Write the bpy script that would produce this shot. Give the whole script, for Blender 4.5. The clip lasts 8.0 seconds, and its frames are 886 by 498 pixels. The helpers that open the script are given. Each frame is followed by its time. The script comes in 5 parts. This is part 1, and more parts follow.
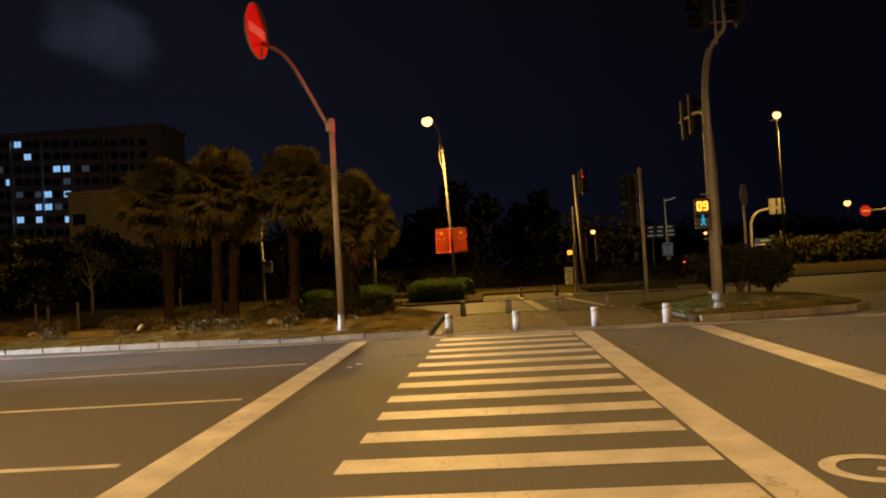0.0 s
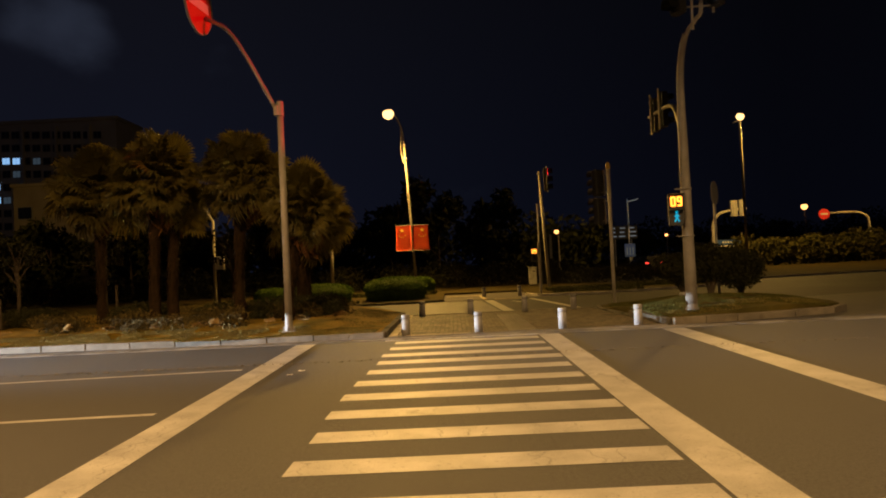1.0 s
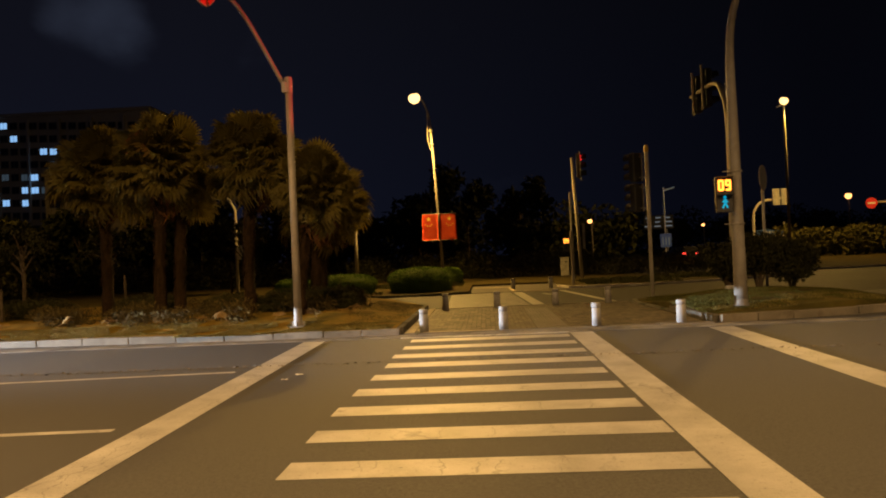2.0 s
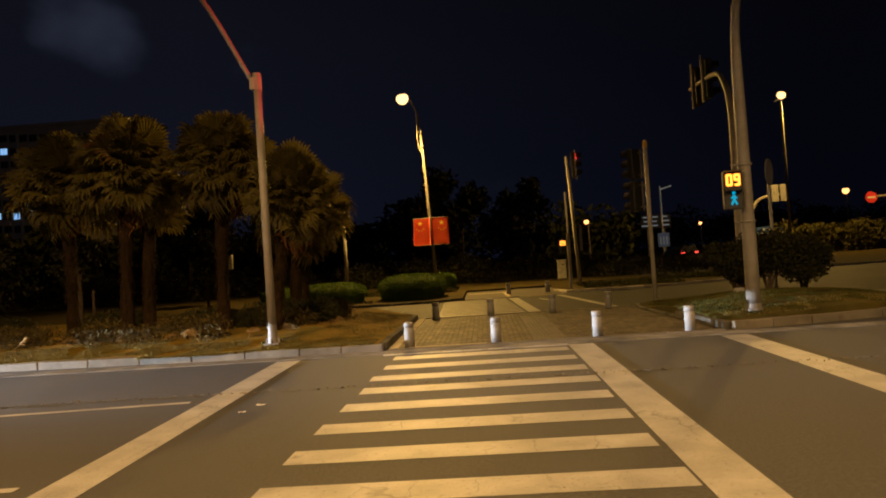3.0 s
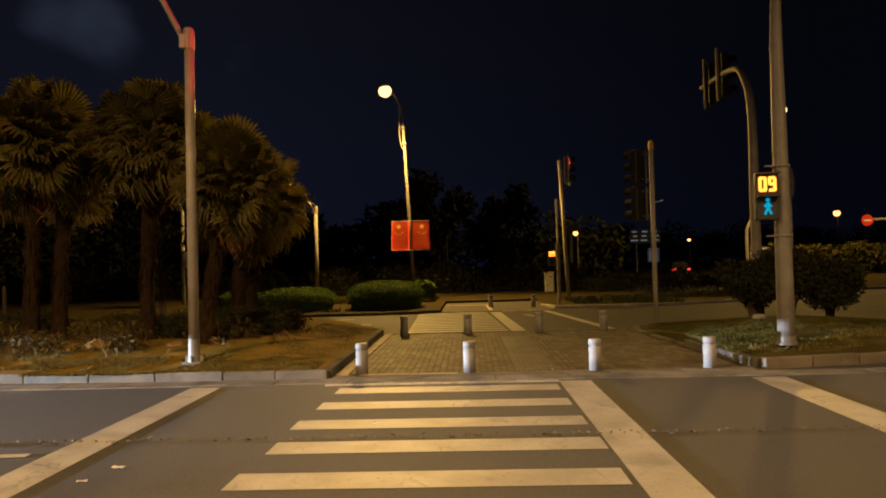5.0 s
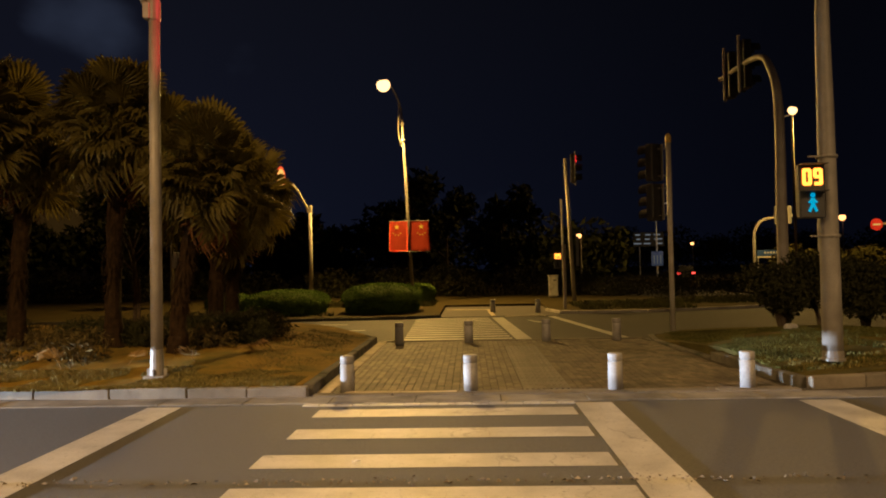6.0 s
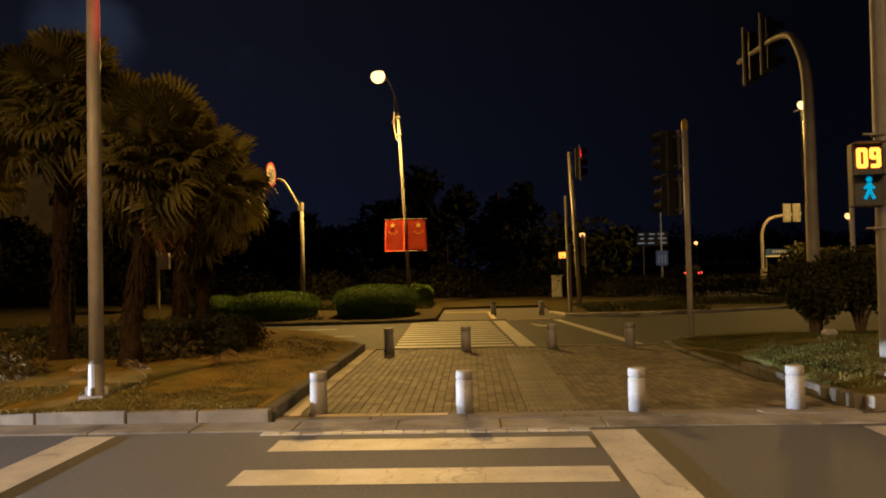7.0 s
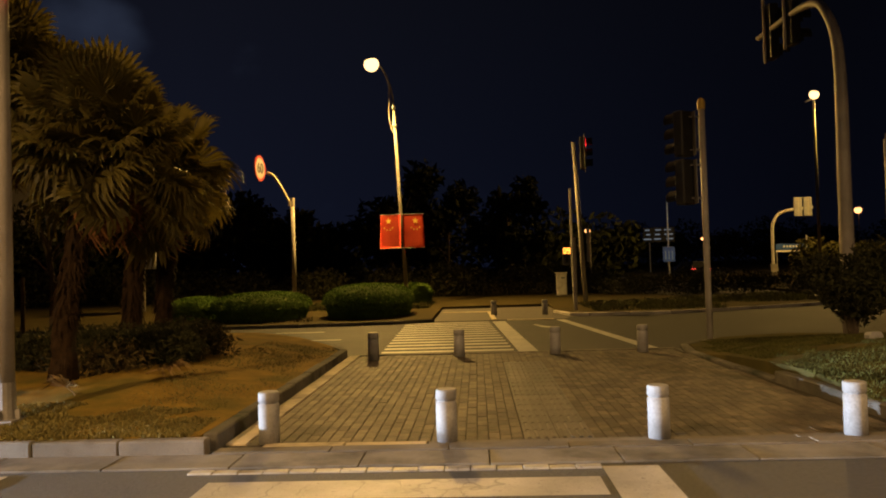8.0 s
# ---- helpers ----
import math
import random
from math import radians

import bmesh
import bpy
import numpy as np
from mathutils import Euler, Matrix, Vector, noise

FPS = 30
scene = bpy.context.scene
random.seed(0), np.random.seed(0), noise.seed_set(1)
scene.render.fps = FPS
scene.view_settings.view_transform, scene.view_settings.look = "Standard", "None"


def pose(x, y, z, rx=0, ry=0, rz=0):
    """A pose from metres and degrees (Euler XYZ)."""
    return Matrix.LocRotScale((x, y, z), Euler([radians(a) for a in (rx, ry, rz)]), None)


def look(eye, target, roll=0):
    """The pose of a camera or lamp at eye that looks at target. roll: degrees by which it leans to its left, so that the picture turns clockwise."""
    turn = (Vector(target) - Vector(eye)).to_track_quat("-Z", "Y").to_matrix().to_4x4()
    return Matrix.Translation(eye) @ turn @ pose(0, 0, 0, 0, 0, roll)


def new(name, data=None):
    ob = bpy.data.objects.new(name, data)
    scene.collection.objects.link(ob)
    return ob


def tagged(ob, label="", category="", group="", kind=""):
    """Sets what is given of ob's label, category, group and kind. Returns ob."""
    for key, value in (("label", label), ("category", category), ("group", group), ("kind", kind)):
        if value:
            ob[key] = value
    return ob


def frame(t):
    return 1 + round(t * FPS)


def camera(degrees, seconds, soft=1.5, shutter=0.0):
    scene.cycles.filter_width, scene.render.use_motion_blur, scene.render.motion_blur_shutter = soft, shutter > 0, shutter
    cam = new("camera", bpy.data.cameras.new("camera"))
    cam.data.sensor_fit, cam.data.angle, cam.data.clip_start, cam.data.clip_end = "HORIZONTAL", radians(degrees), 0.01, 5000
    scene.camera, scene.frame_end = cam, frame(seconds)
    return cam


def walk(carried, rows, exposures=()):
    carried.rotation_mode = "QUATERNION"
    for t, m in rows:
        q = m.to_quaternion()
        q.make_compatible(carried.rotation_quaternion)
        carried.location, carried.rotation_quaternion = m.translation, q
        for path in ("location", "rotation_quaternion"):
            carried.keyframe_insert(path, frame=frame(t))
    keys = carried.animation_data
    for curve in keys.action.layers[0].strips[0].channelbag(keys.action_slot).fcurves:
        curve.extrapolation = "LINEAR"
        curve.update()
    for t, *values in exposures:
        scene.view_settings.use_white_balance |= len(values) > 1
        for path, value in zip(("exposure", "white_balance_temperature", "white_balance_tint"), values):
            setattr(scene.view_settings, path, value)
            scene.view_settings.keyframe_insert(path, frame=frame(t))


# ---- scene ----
cam = camera(61.6, 8.0, 1.9)
PATH = [
    (0, (-0.05, -0.684, 1.55), (-0.175, 1.311, 1.599), -3.2),
    (0.5, (0.005, -0.031, 1.516), (-0.012, 1.968, 1.582), -3.2),
    (1, (-0.003, 0.597, 1.484), (-0.029, 2.596, 1.527), -2.7),
    (1.2, (-0.006, 0.928, 1.472), (-0.071, 2.927, 1.502), -2.6),
    (2.3, (0.224, 2.313, 1.488), (0.107, 4.31, 1.508), -2.6),
    (2.5, (0.211, 2.533, 1.532), (0.108, 4.53, 1.557), -3.2),
    (3, (0.326, 3.204, 1.533), (0.221, 5.201, 1.563), -3.8),
    (3.5, (0.409, 3.839, 1.525), (0.287, 5.835, 1.539), -3.8),
    (4, (0.531, 4.424, 1.503), (0.44, 6.422, 1.519), -3.7),
    (4.5, (0.54, 5.098, 1.511), (0.477, 7.097, 1.539), -2.9),
    (4.7, (0.513, 5.375, 1.543), (0.447, 7.373, 1.582), -1.9),
    (6, (0.482, 7.149, 1.539), (0.412, 9.147, 1.592), -1.1),
    (6.5, (0.568, 7.878, 1.53), (0.496, 9.876, 1.582), -1.2),
    (7, (0.572, 8.625, 1.522), (0.497, 10.623, 1.577), -1.3),
    (7.5, (0.699, 9.364, 1.516), (0.619, 11.361, 1.571), -1.6),
    (8, (0.762, 10.07, 1.497), (0.674, 12.067, 1.547), -1.7),
]
walk(cam, [(t, look(eye, target, roll)) for t, eye, target, roll in PATH], [(0, 0.06, 6500, 10), (1.2, 0.04, 6500, 10), (2.5, 0.02, 6400, 10), (4.5, 0.0, 6200, 10), (6.0, 0.12, 6000, 10), (6.5, 0.08, 5950, 10), (8, 0.18, 5950, 10)])

# ---------------------------------------------------------------- light
SODIUM = (1.0, 0.56, 0.12)
world = bpy.data.worlds.new("night_sky")
scene.world = world
world.use_nodes = True


def night_sky():
    nt = world.node_tree
    nt.nodes.clear()
    out = nt.nodes.new("ShaderNodeOutputWorld")
    bg = nt.nodes.new("ShaderNodeBackground")
    co = nt.nodes.new("ShaderNodeTexCoord")
    sep = nt.nodes.new("ShaderNodeSeparateXYZ")
    ramp = nt.nodes.new("ShaderNodeValToRGB")
    mapn = nt.nodes.new("ShaderNodeMapping")
    cloud = nt.nodes.new("ShaderNodeTexNoise")
    cramp = nt.nodes.new("ShaderNodeValToRGB")
    mix = nt.nodes.new("ShaderNodeMix")
    mix.data_type, mix.blend_type = "RGBA", "ADD"
    ramp.color_ramp.elements[0].position, ramp.color_ramp.elements[0].color = 0.0, (0.0050, 0.0061, 0.0136, 1)
    ramp.color_ramp.elements[1].position, ramp.color_ramp.elements[1].color = 0.45, (0.0044, 0.0044, 0.0064, 1)
    mapn.inputs["Location"].default_value = SKY_SHIFT
    mapn.inputs["Scale"].default_value = (6.0, 6.0, 9.0)
    cloud.inputs["Scale"].default_value, cloud.inputs["Detail"].default_value = 1.5, 4.0
    cramp.color_ramp.elements[0].position, cramp.color_ramp.elements[0].color = 0.0, (0, 0, 0, 1)
    cramp.color_ramp.elements[1].position, cramp.color_ramp.elements[1].color = 1.0, (0.0125, 0.0155, 0.0245, 1)
    mix.inputs["Factor"].default_value = 1.0
    nt.links.new(co.outputs["Generated"], sep.inputs[0])
    nt.links.new(sep.outputs["Z"], ramp.inputs[0])
    nt.links.new(co.outputs["Generated"], mapn.inputs[0])
    nt.links.new(mapn.outputs[0], cloud.inputs["Vector"])
    # a thin bank of cloud stands low in the north-west; the town's glow fades to the east
    total = None
    for way, wide, gain in CLOUDS:
        dot = nt.nodes.new("ShaderNodeVectorMath")
        dot.operation = "DOT_PRODUCT"
        dot.inputs[1].default_value = Vector(way).normalized()
        nt.links.new(co.outputs["Generated"], dot.inputs[0])
        near = nt.nodes.new("ShaderNodeMapRange")
        near.interpolation_type = "SMOOTHSTEP"
        near.inputs["From Min"].default_value, near.inputs["From Max"].default_value = math.cos(radians(wide)), 1.0
        near.inputs["To Max"].default_value = gain
        nt.links.new(dot.outputs["Value"], near.inputs["Value"])
        if total is None:
            total = near.outputs[0]
        else:
            add = nt.nodes.new("ShaderNodeMath")
            nt.links.new(total, add.inputs[0])
            nt.links.new(near.outputs[0], add.inputs[1])
            total = add.outputs[0]
    bank = nt.nodes.new("ShaderNodeMath")
    bank.operation = "ADD"
    nt.links.new(total, bank.inputs[0])
    nt.links.new(cloud.outputs[0], bank.inputs[1])
    soft = nt.nodes.new("ShaderNodeMapRange")
    soft.interpolation_type = "SMOOTHSTEP"
    soft.inputs["From Min"].default_value, soft.inputs["From Max"].default_value = 0.66, 1.30
    nt.links.new(bank.outputs[0], soft.inputs["Value"])
    nt.links.new(soft.outputs[0], cramp.inputs[0])
    fade = nt.nodes.new("ShaderNodeMapRange")
    fade.inputs["From Min"].default_value, fade.inputs["From Max"].default_value = -0.35, 0.40
    fade.inputs["To Min"].default_value, fade.inputs["To Max"].default_value = 1.0, 0.30
    nt.links.new(sep.outputs["X"], fade.inputs["Value"])
    dim = nt.nodes.new("ShaderNodeMix")
    dim.data_type, dim.blend_type = "RGBA", "MULTIPLY"
    dim.inputs["Factor"].default_value = 1.0
    nt.links.new(ramp.outputs[0], dim.inputs["A"])
    nt.links.new(fade.outputs[0], dim.inputs["B"])
    nt.links.new(dim.outputs["Result"], mix.inputs["A"])
    nt.links.new(cramp.outputs[0], mix.inputs["B"])
    nt.links.new(mix.outputs["Result"], bg.inputs[0])
    nt.links.new(bg.outputs[0], out.inputs[0])


SKY_SHIFT = (0.3, 0.0, 0.2)
CLOUDS = [((-0.450, 0.846, 0.300), 4.6, 0.32), ((-0.475, 0.83, 0.322), 3.6, 0.22), ((-0.418, 0.87, 0.285), 3.6, 0.24), ((-0.316, 0.909, 0.273), 4.0, 0.24)]
night_sky()


def spot(name, eye, target, watts, colour, degrees=150.0, blend=0.6, size=0.15):
    data = bpy.data.lights.new(name, "SPOT")
    data.energy, data.color, data.spot_size, data.spot_blend, data.shadow_soft_size = watts, colour, radians(degrees), blend, size
    ob = new(name, data)
    ob.matrix_world = look(eye, target)
    return ob


# street lamps: the post ahead, the one far right, two of the side roads, and two over the carriageway behind the walker
spot("street_or_fill_light", (-2.88, 37.2, 8.70), (-3.7, 33.4, 0), 7200, SODIUM, 158, 0.5)
spot("street_or_fill_light", (24.7, 61.2, 11.9), (24.3, 60.1, 0), 6500, SODIUM, 172, 0.15)
spot("street_or_fill_light", (-34.0, 40.0, 8.0), (-34.0, 56.0, 3.0), 2400, SODIUM, 110)
# fill light, no lamp here: added out of view to brighten the far no-entry sign
spot("street_or_fill_light", (47.0, 70.0, 10.0), (39.0, 79.0, 2.0), 6000, SODIUM, 120)
spot("street_or_fill_light", (23.0, 84.0, 9.0), (21.5, 90.0, 0), 280, (0.45, 0.75, 1.0), 130)
spot("street_or_fill_light", (-8.5, 5.0, 10.0), (-7.6, 5.6, 0), 9000, (1.0, 0.57, 0.20), 150, 0.6)
spot("street_or_fill_light", (10.5, 5.0, 10.0), (9.6, 5.6, 0), 5600, (1.0, 0.58, 0.225), 150, 0.6)
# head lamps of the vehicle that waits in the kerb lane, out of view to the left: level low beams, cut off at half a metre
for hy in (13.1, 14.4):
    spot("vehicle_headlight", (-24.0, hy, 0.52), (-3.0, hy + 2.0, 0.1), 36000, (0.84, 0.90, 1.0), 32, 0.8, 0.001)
# red lens of the signal over the carriageway
spot("signal_light", (4.85, 15.9, 7.4), (-3.66, 14.9, 6.0), 3600, (1.0, 0.05, 0.05), 35, 0.15, 0.1)


# ---------------------------------------------------------------- materials
def rgba(c):
    return (c[0], c[1], c[2], 1.0)


def surface(name, low, high, scale=8.0, rough=0.75, bump=0.25, fine=90.0, metal=0.0, per="", spread=0.35, stain=None, stain_scale=0.7, spec=0.5):
    """A matt or glossy surface: two scales of noise in colour, fine relief, and variation from piece to piece."""
    m = bpy.data.materials.new(name)
    m.use_nodes = True
    nt = m.node_tree
    p = nt.nodes["Principled BSDF"]
    co = nt.nodes.new("ShaderNodeTexCoord")
    big = nt.nodes.new("ShaderNodeTexNoise")
    big.inputs["Scale"].default_value, big.inputs["Detail"].default_value = scale, 6.0
    small = nt.nodes.new("ShaderNodeTexNoise")
    small.inputs["Scale"].default_value, small.inputs["Detail"].default_value = fine, 3.0
    geo = nt.nodes.new("ShaderNodeNewGeometry")
    for n in (big, small):
        nt.links.new(geo.outputs["Position"], n.inputs["Vector"])
    both = nt.nodes.new("ShaderNodeMath")
    both.operation = "MULTIPLY_ADD"
    nt.links.new(small.outputs[0], both.inputs[0])
    both.inputs[1].default_value = 0.5
    nt.links.new(big.outputs[0], both.inputs[2])
    ramp = nt.nodes.new("ShaderNodeValToRGB")
    ramp.color_ramp.elements[0].position, ramp.color_ramp.elements[0].color = 0.5, rgba(low)
    ramp.color_ramp.elements[1].position, ramp.color_ramp.elements[1].color = 1.0, rgba(high)
    nt.links.new(both.outputs[0], ramp.inputs[0])
    colour = ramp.outputs[0]
    if per:
        hsv = nt.nodes.new("ShaderNodeHueSaturation")
        mr = nt.nodes.new("ShaderNodeMapRange")
        mr.inputs["To Min"].default_value, mr.inputs["To Max"].default_value = 1.0 - spread, 1.0 + spread
        if per == "object":
            info = nt.nodes.new("ShaderNodeObjectInfo")
            nt.links.new(info.outputs["Random"], mr.inputs["Value"])
        else:
            nt.links.new(geo.outputs["Random Per Island"], mr.inputs["Value"])
        nt.links.new(mr.outputs[0], hsv.inputs["Value"])
        nt.links.new(colour, hsv.inputs["Color"])
        colour = hsv.outputs[0]
    if stain:
        sn = nt.nodes.new("ShaderNodeTexNoise")
        sn.inputs["Scale"].default_value, sn.inputs["Detail"].default_value, sn.inputs["Roughness"].default_value = stain_scale, 5.0, 0.6
        nt.links.new(geo.outputs["Position"], sn.inputs["Vector"])
        sr = nt.nodes.new("ShaderNodeValToRGB")
        sr.color_ramp.elements[0].position, sr.color_ramp.elements[1].position = 0.48, 0.70
        nt.links.new(sn.outputs[0], sr.inputs[0])
        mx = nt.nodes.new("ShaderNodeMix")
        mx.data_type = "RGBA"
        nt.links.new(sr.outputs[0], mx.inputs["Factor"])
        nt.links.new(colour, mx.inputs["A"])
        mx.inputs["B"].default_value = rgba(stain)
        colour = mx.outputs["Result"]
    nt.links.new(colour, p.inputs["Base Color"])
    rr = nt.nodes.new("ShaderNodeMapRange")
    rr.inputs["To Min"].default_value, rr.inputs["To Max"].default_value = max(0.05, rough - 0.12), min(1.0, rough + 0.12)
    nt.links.new(big.outputs[0], rr.inputs["Value"])
    nt.links.new(rr.outputs[0], p.inputs["Roughness"])
    p.inputs["Metallic"].default_value = metal
    p.inputs["Specular IOR Level"].default_value = spec
    if bump:
        b = nt.nodes.new("ShaderNodeBump")
        b.inputs["Strength"].default_value, b.inputs["Distance"].default_value = bump, 0.01
        nt.links.new(small.outputs[0], b.inputs["Height"])
        nt.links.new(b.outputs[0], p.inputs["Normal"])
    return m


def glow(name, colour, strength):
    m = bpy.data.materials.new(name)
    m.use_nodes = True
    p = m.node_tree.nodes["Principled BSDF"]
    p.inputs["Base Color"].default_value = rgba([0.5 * c for c in colour])
    p.inputs["Emission Color"].default_value = rgba(colour)
    p.inputs["Emission Strength"].default_value = strength
    return m


def paint_marking():
    """Worn road paint: gaps where the asphalt shows, hair cracks, grime."""
    m = surface("road_paint", (0.27, 0.257, 0.23), (0.53, 0.51, 0.463), 2.2, 0.50, 0.35, 140.0)
    nt = m.node_tree
    p = nt.nodes["Principled BSDF"]
    geo = nt.nodes.new("ShaderNodeNewGeometry")
    crack = nt.nodes.new("ShaderNodeTexVoronoi")
    crack.feature = "DISTANCE_TO_EDGE"
    crack.inputs["Scale"].default_value = 2.0
    warp = nt.nodes.new("ShaderNodeTexNoise")
    warp.inputs["Scale"].default_value = 5.0
    add = nt.nodes.new("ShaderNodeMix")
    add.data_type, add.blend_type = "RGBA", "ADD"
    add.inputs["Factor"].default_value = 0.25
    nt.links.new(geo.outputs["Position"], warp.inputs["Vector"])
    nt.links.new(geo.outputs["Position"], add.inputs["A"])
    nt.links.new(warp.outputs["Color"], add.inputs["B"])
    stretch = nt.nodes.new("ShaderNodeMapping")
    stretch.inputs["Scale"].default_value = (1.3, 0.22, 1.0)
    nt.links.new(add.outputs["Result"], stretch.inputs[0])
    nt.links.new(stretch.outputs[0], crack.inputs["Vector"])
    line = nt.nodes.new("ShaderNodeMapRange")
    line.inputs["From Max"].default_value = 0.020
    line.inputs["To Min"].default_value, line.inputs["To Max"].default_value = 0.6, 0.0
    nt.links.new(crack.outputs["Distance"], line.inputs["Value"])
    where = nt.nodes.new("ShaderNodeTexNoise")
    where.inputs["Scale"].default_value, where.inputs["Detail"].default_value = 0.9, 3.0
    nt.links.new(geo.outputs["Position"], where.inputs["Vector"])
    wr = nt.nodes.new("ShaderNodeMapRange")
    wr.inputs["From Min"].default_value, wr.inputs["From Max"].default_value = 0.46, 0.54
    nt.links.new(where.outputs[0], wr.inputs["Value"])
    crk = nt.nodes.new("ShaderNodeMath")
    crk.operation = "MULTIPLY"
    nt.links.new(line.outputs[0], crk.inputs[0])
    nt.links.new(wr.outputs[0], crk.inputs[1])
    speck = nt.nodes.new("ShaderNodeTexNoise")
    speck.inputs["Scale"].default_value, speck.inputs["Detail"].default_value = 26.0, 8.0
    nt.links.new(geo.outputs["Position"], speck.inputs["Vector"])
    sr = nt.nodes.new("ShaderNodeMapRange")
    sr.inputs["From Min"].default_value, sr.inputs["From Max"].default_value = 0.60, 0.80
    nt.links.new(speck.outputs[0], sr.inputs["Value"])
    gone = nt.nodes.new("ShaderNodeMath")
    gone.operation = "MAXIMUM"
    nt.links.new(crk.outputs[0], gone.inputs[0])
    nt.links.new(sr.outputs[0], gone.inputs[1])
    mx = nt.nodes.new("ShaderNodeMix")
    mx.data_type = "RGBA"
    was = p.inputs["Base Color"].links[0].from_socket
    nt.links.new(gone.outputs[0], mx.inputs["Factor"])
    nt.links.new(was, mx.inputs["A"])
    mx.inputs["B"].default_value = (0.10, 0.095, 0.085, 1)
    nt.links.new(mx.outputs["Result"], p.inputs["Base Color"])
    return m


ASPHALT = surface("asphalt", (0.036, 0.0345, 0.0315), (0.118, 0.113, 0.103), 34.0, 0.68, 1.0, 150.0, stain=(0.082, 0.078, 0.070), stain_scale=0.30)
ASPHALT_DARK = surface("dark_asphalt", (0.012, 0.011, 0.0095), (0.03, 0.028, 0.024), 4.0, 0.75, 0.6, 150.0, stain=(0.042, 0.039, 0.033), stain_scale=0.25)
PAINT = paint_marking()


def thin_leaf(m, colour, share):
    """Adds light that passes through a thin leaf."""
    nt = m.node_tree
    p = nt.nodes["Principled BSDF"]
    out = nt.nodes["Material Output"]
    tr = nt.nodes.new("ShaderNodeBsdfTranslucent")
    tr.inputs["Color"].default_value = rgba(colour)
    mx = nt.nodes.new("ShaderNodeMixShader")
    mx.inputs[0].default_value = share
    nt.links.new(p.outputs[0], mx.inputs[1])
    nt.links.new(tr.outputs[0], mx.inputs[2])
    nt.links.new(mx.outputs[0], out.inputs["Surface"])
    return m



CONCRETE = surface("kerb_concrete", (0.115, 0.1, 0.078), (0.235, 0.21, 0.17), 5.0, 0.85, 0.4, 110.0, per="object", spread=0.18, stain=(0.10, 0.095, 0.08), stain_scale=2.5, spec=0.25)
KERB_DARK = surface("kerb_weathered", (0.07, 0.065, 0.055), (0.17, 0.155, 0.13), 5.0, 0.9, 0.4, 110.0, per="object", spread=0.2, stain=(0.04, 0.045, 0.03), stain_scale=2.5, spec=0.25)
EDGING = surface("edging_stone", (0.40, 0.33, 0.22), (0.60, 0.52, 0.36), 4.0, 0.8, 0.3, 120.0, per="object", spread=0.12, stain=(0.16, 0.14, 0.11), stain_scale=2.0)
PAVER = surface("paver", (0.078, 0.064, 0.045), (0.172, 0.142, 0.102), 9.0, 0.68, 0.4, 130.0, per="object", spread=0.38, stain=(0.055, 0.049, 0.038), stain_scale=1.6, spec=0.30)
PAVER_FIELD = surface("paver_field", (0.078, 0.064, 0.045), (0.172, 0.142, 0.102), 9.0, 0.68, 0.5, 130.0, per="island", spread=0.38, stain=(0.055, 0.049, 0.038), stain_scale=1.6, spec=0.30)
UNDER = surface("undergrowth_leaf", (0.046, 0.036, 0.012), (0.105, 0.08, 0.027), 3.0, 0.85, 0.0, per="island", spread=0.5, spec=0.15)
JOINT = surface("joint_sand", (0.034, 0.028, 0.02), (0.07, 0.058, 0.042), 20.0, 0.95, 0.5, spec=0.20)
GRANITE = surface("granite", (0.24, 0.235, 0.23), (0.36, 0.355, 0.35), 45.0, 0.65, 0.12, 320.0, stain=(0.20, 0.19, 0.18), stain_scale=3.0)
SOIL = surface("lawn_soil", (0.125, 0.08, 0.012), (0.27, 0.172, 0.024), 3.0, 0.95, 0.8, 60.0, stain=(0.095, 0.082, 0.014), stain_scale=1.1, spec=0.08)
TURF = surface("green_turf", (0.042, 0.036, 0.011), (0.088, 0.076, 0.022), 2.2, 0.95, 0.8, 70.0, stain=(0.115, 0.088, 0.020), stain_scale=0.8, spec=0.08)
# far kerbs: concrete made paler to stand for the lamplight on them
KERB_LAMPLIT = surface("lamplit_kerb", (0.42, 0.39, 0.34), (0.62, 0.58, 0.52), 4.0, 0.8, 0.3, 110.0, per="object", spread=0.12, stain=(0.28, 0.25, 0.21), stain_scale=2.0)
# hoarding lettering is given a faint glow instead of lamplight on it
LETTER_GLOW = glow("lettering_glow", (0.50, 0.60, 0.72), 0.18)
GRASS_FAR = surface("verge_grass", (0.026, 0.030, 0.008), (0.062, 0.064, 0.018), 0.8, 0.95, 0.0, per="island", spread=0.25, spec=0.10)
FAR_SOIL = surface("verge_soil", (0.034, 0.027, 0.008), (0.074, 0.056, 0.017), 1.2, 0.95, 0.8, 40.0, spec=0.10)
GRASS = surface("dry_grass", (0.12, 0.100, 0.028), (0.22, 0.185, 0.060), 3.0, 0.8, 0.0, per="island", spread=0.25, spec=0.12)
LAWN = surface("green_grass", (0.055, 0.057, 0.013), (0.108, 0.106, 0.027), 2.2, 0.95, 0.0, per="island", spread=0.22, spec=0.12)
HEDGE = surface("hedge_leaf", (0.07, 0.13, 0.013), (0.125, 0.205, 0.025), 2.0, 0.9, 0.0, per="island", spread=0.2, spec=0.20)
# solid core under the leaves; its darker green stands for shade between them
HEDGE_CORE = surface("hedge_inner_shade", (0.045, 0.066, 0.012), (0.085, 0.115, 0.022), 5.0, 0.95, 0.3, spec=0.10)
BUSH = surface("bush_leaf", (0.018, 0.019, 0.006), (0.038, 0.038, 0.011), 2.0, 0.9, 0.0, per="island", spread=0.22, spec=0.20)
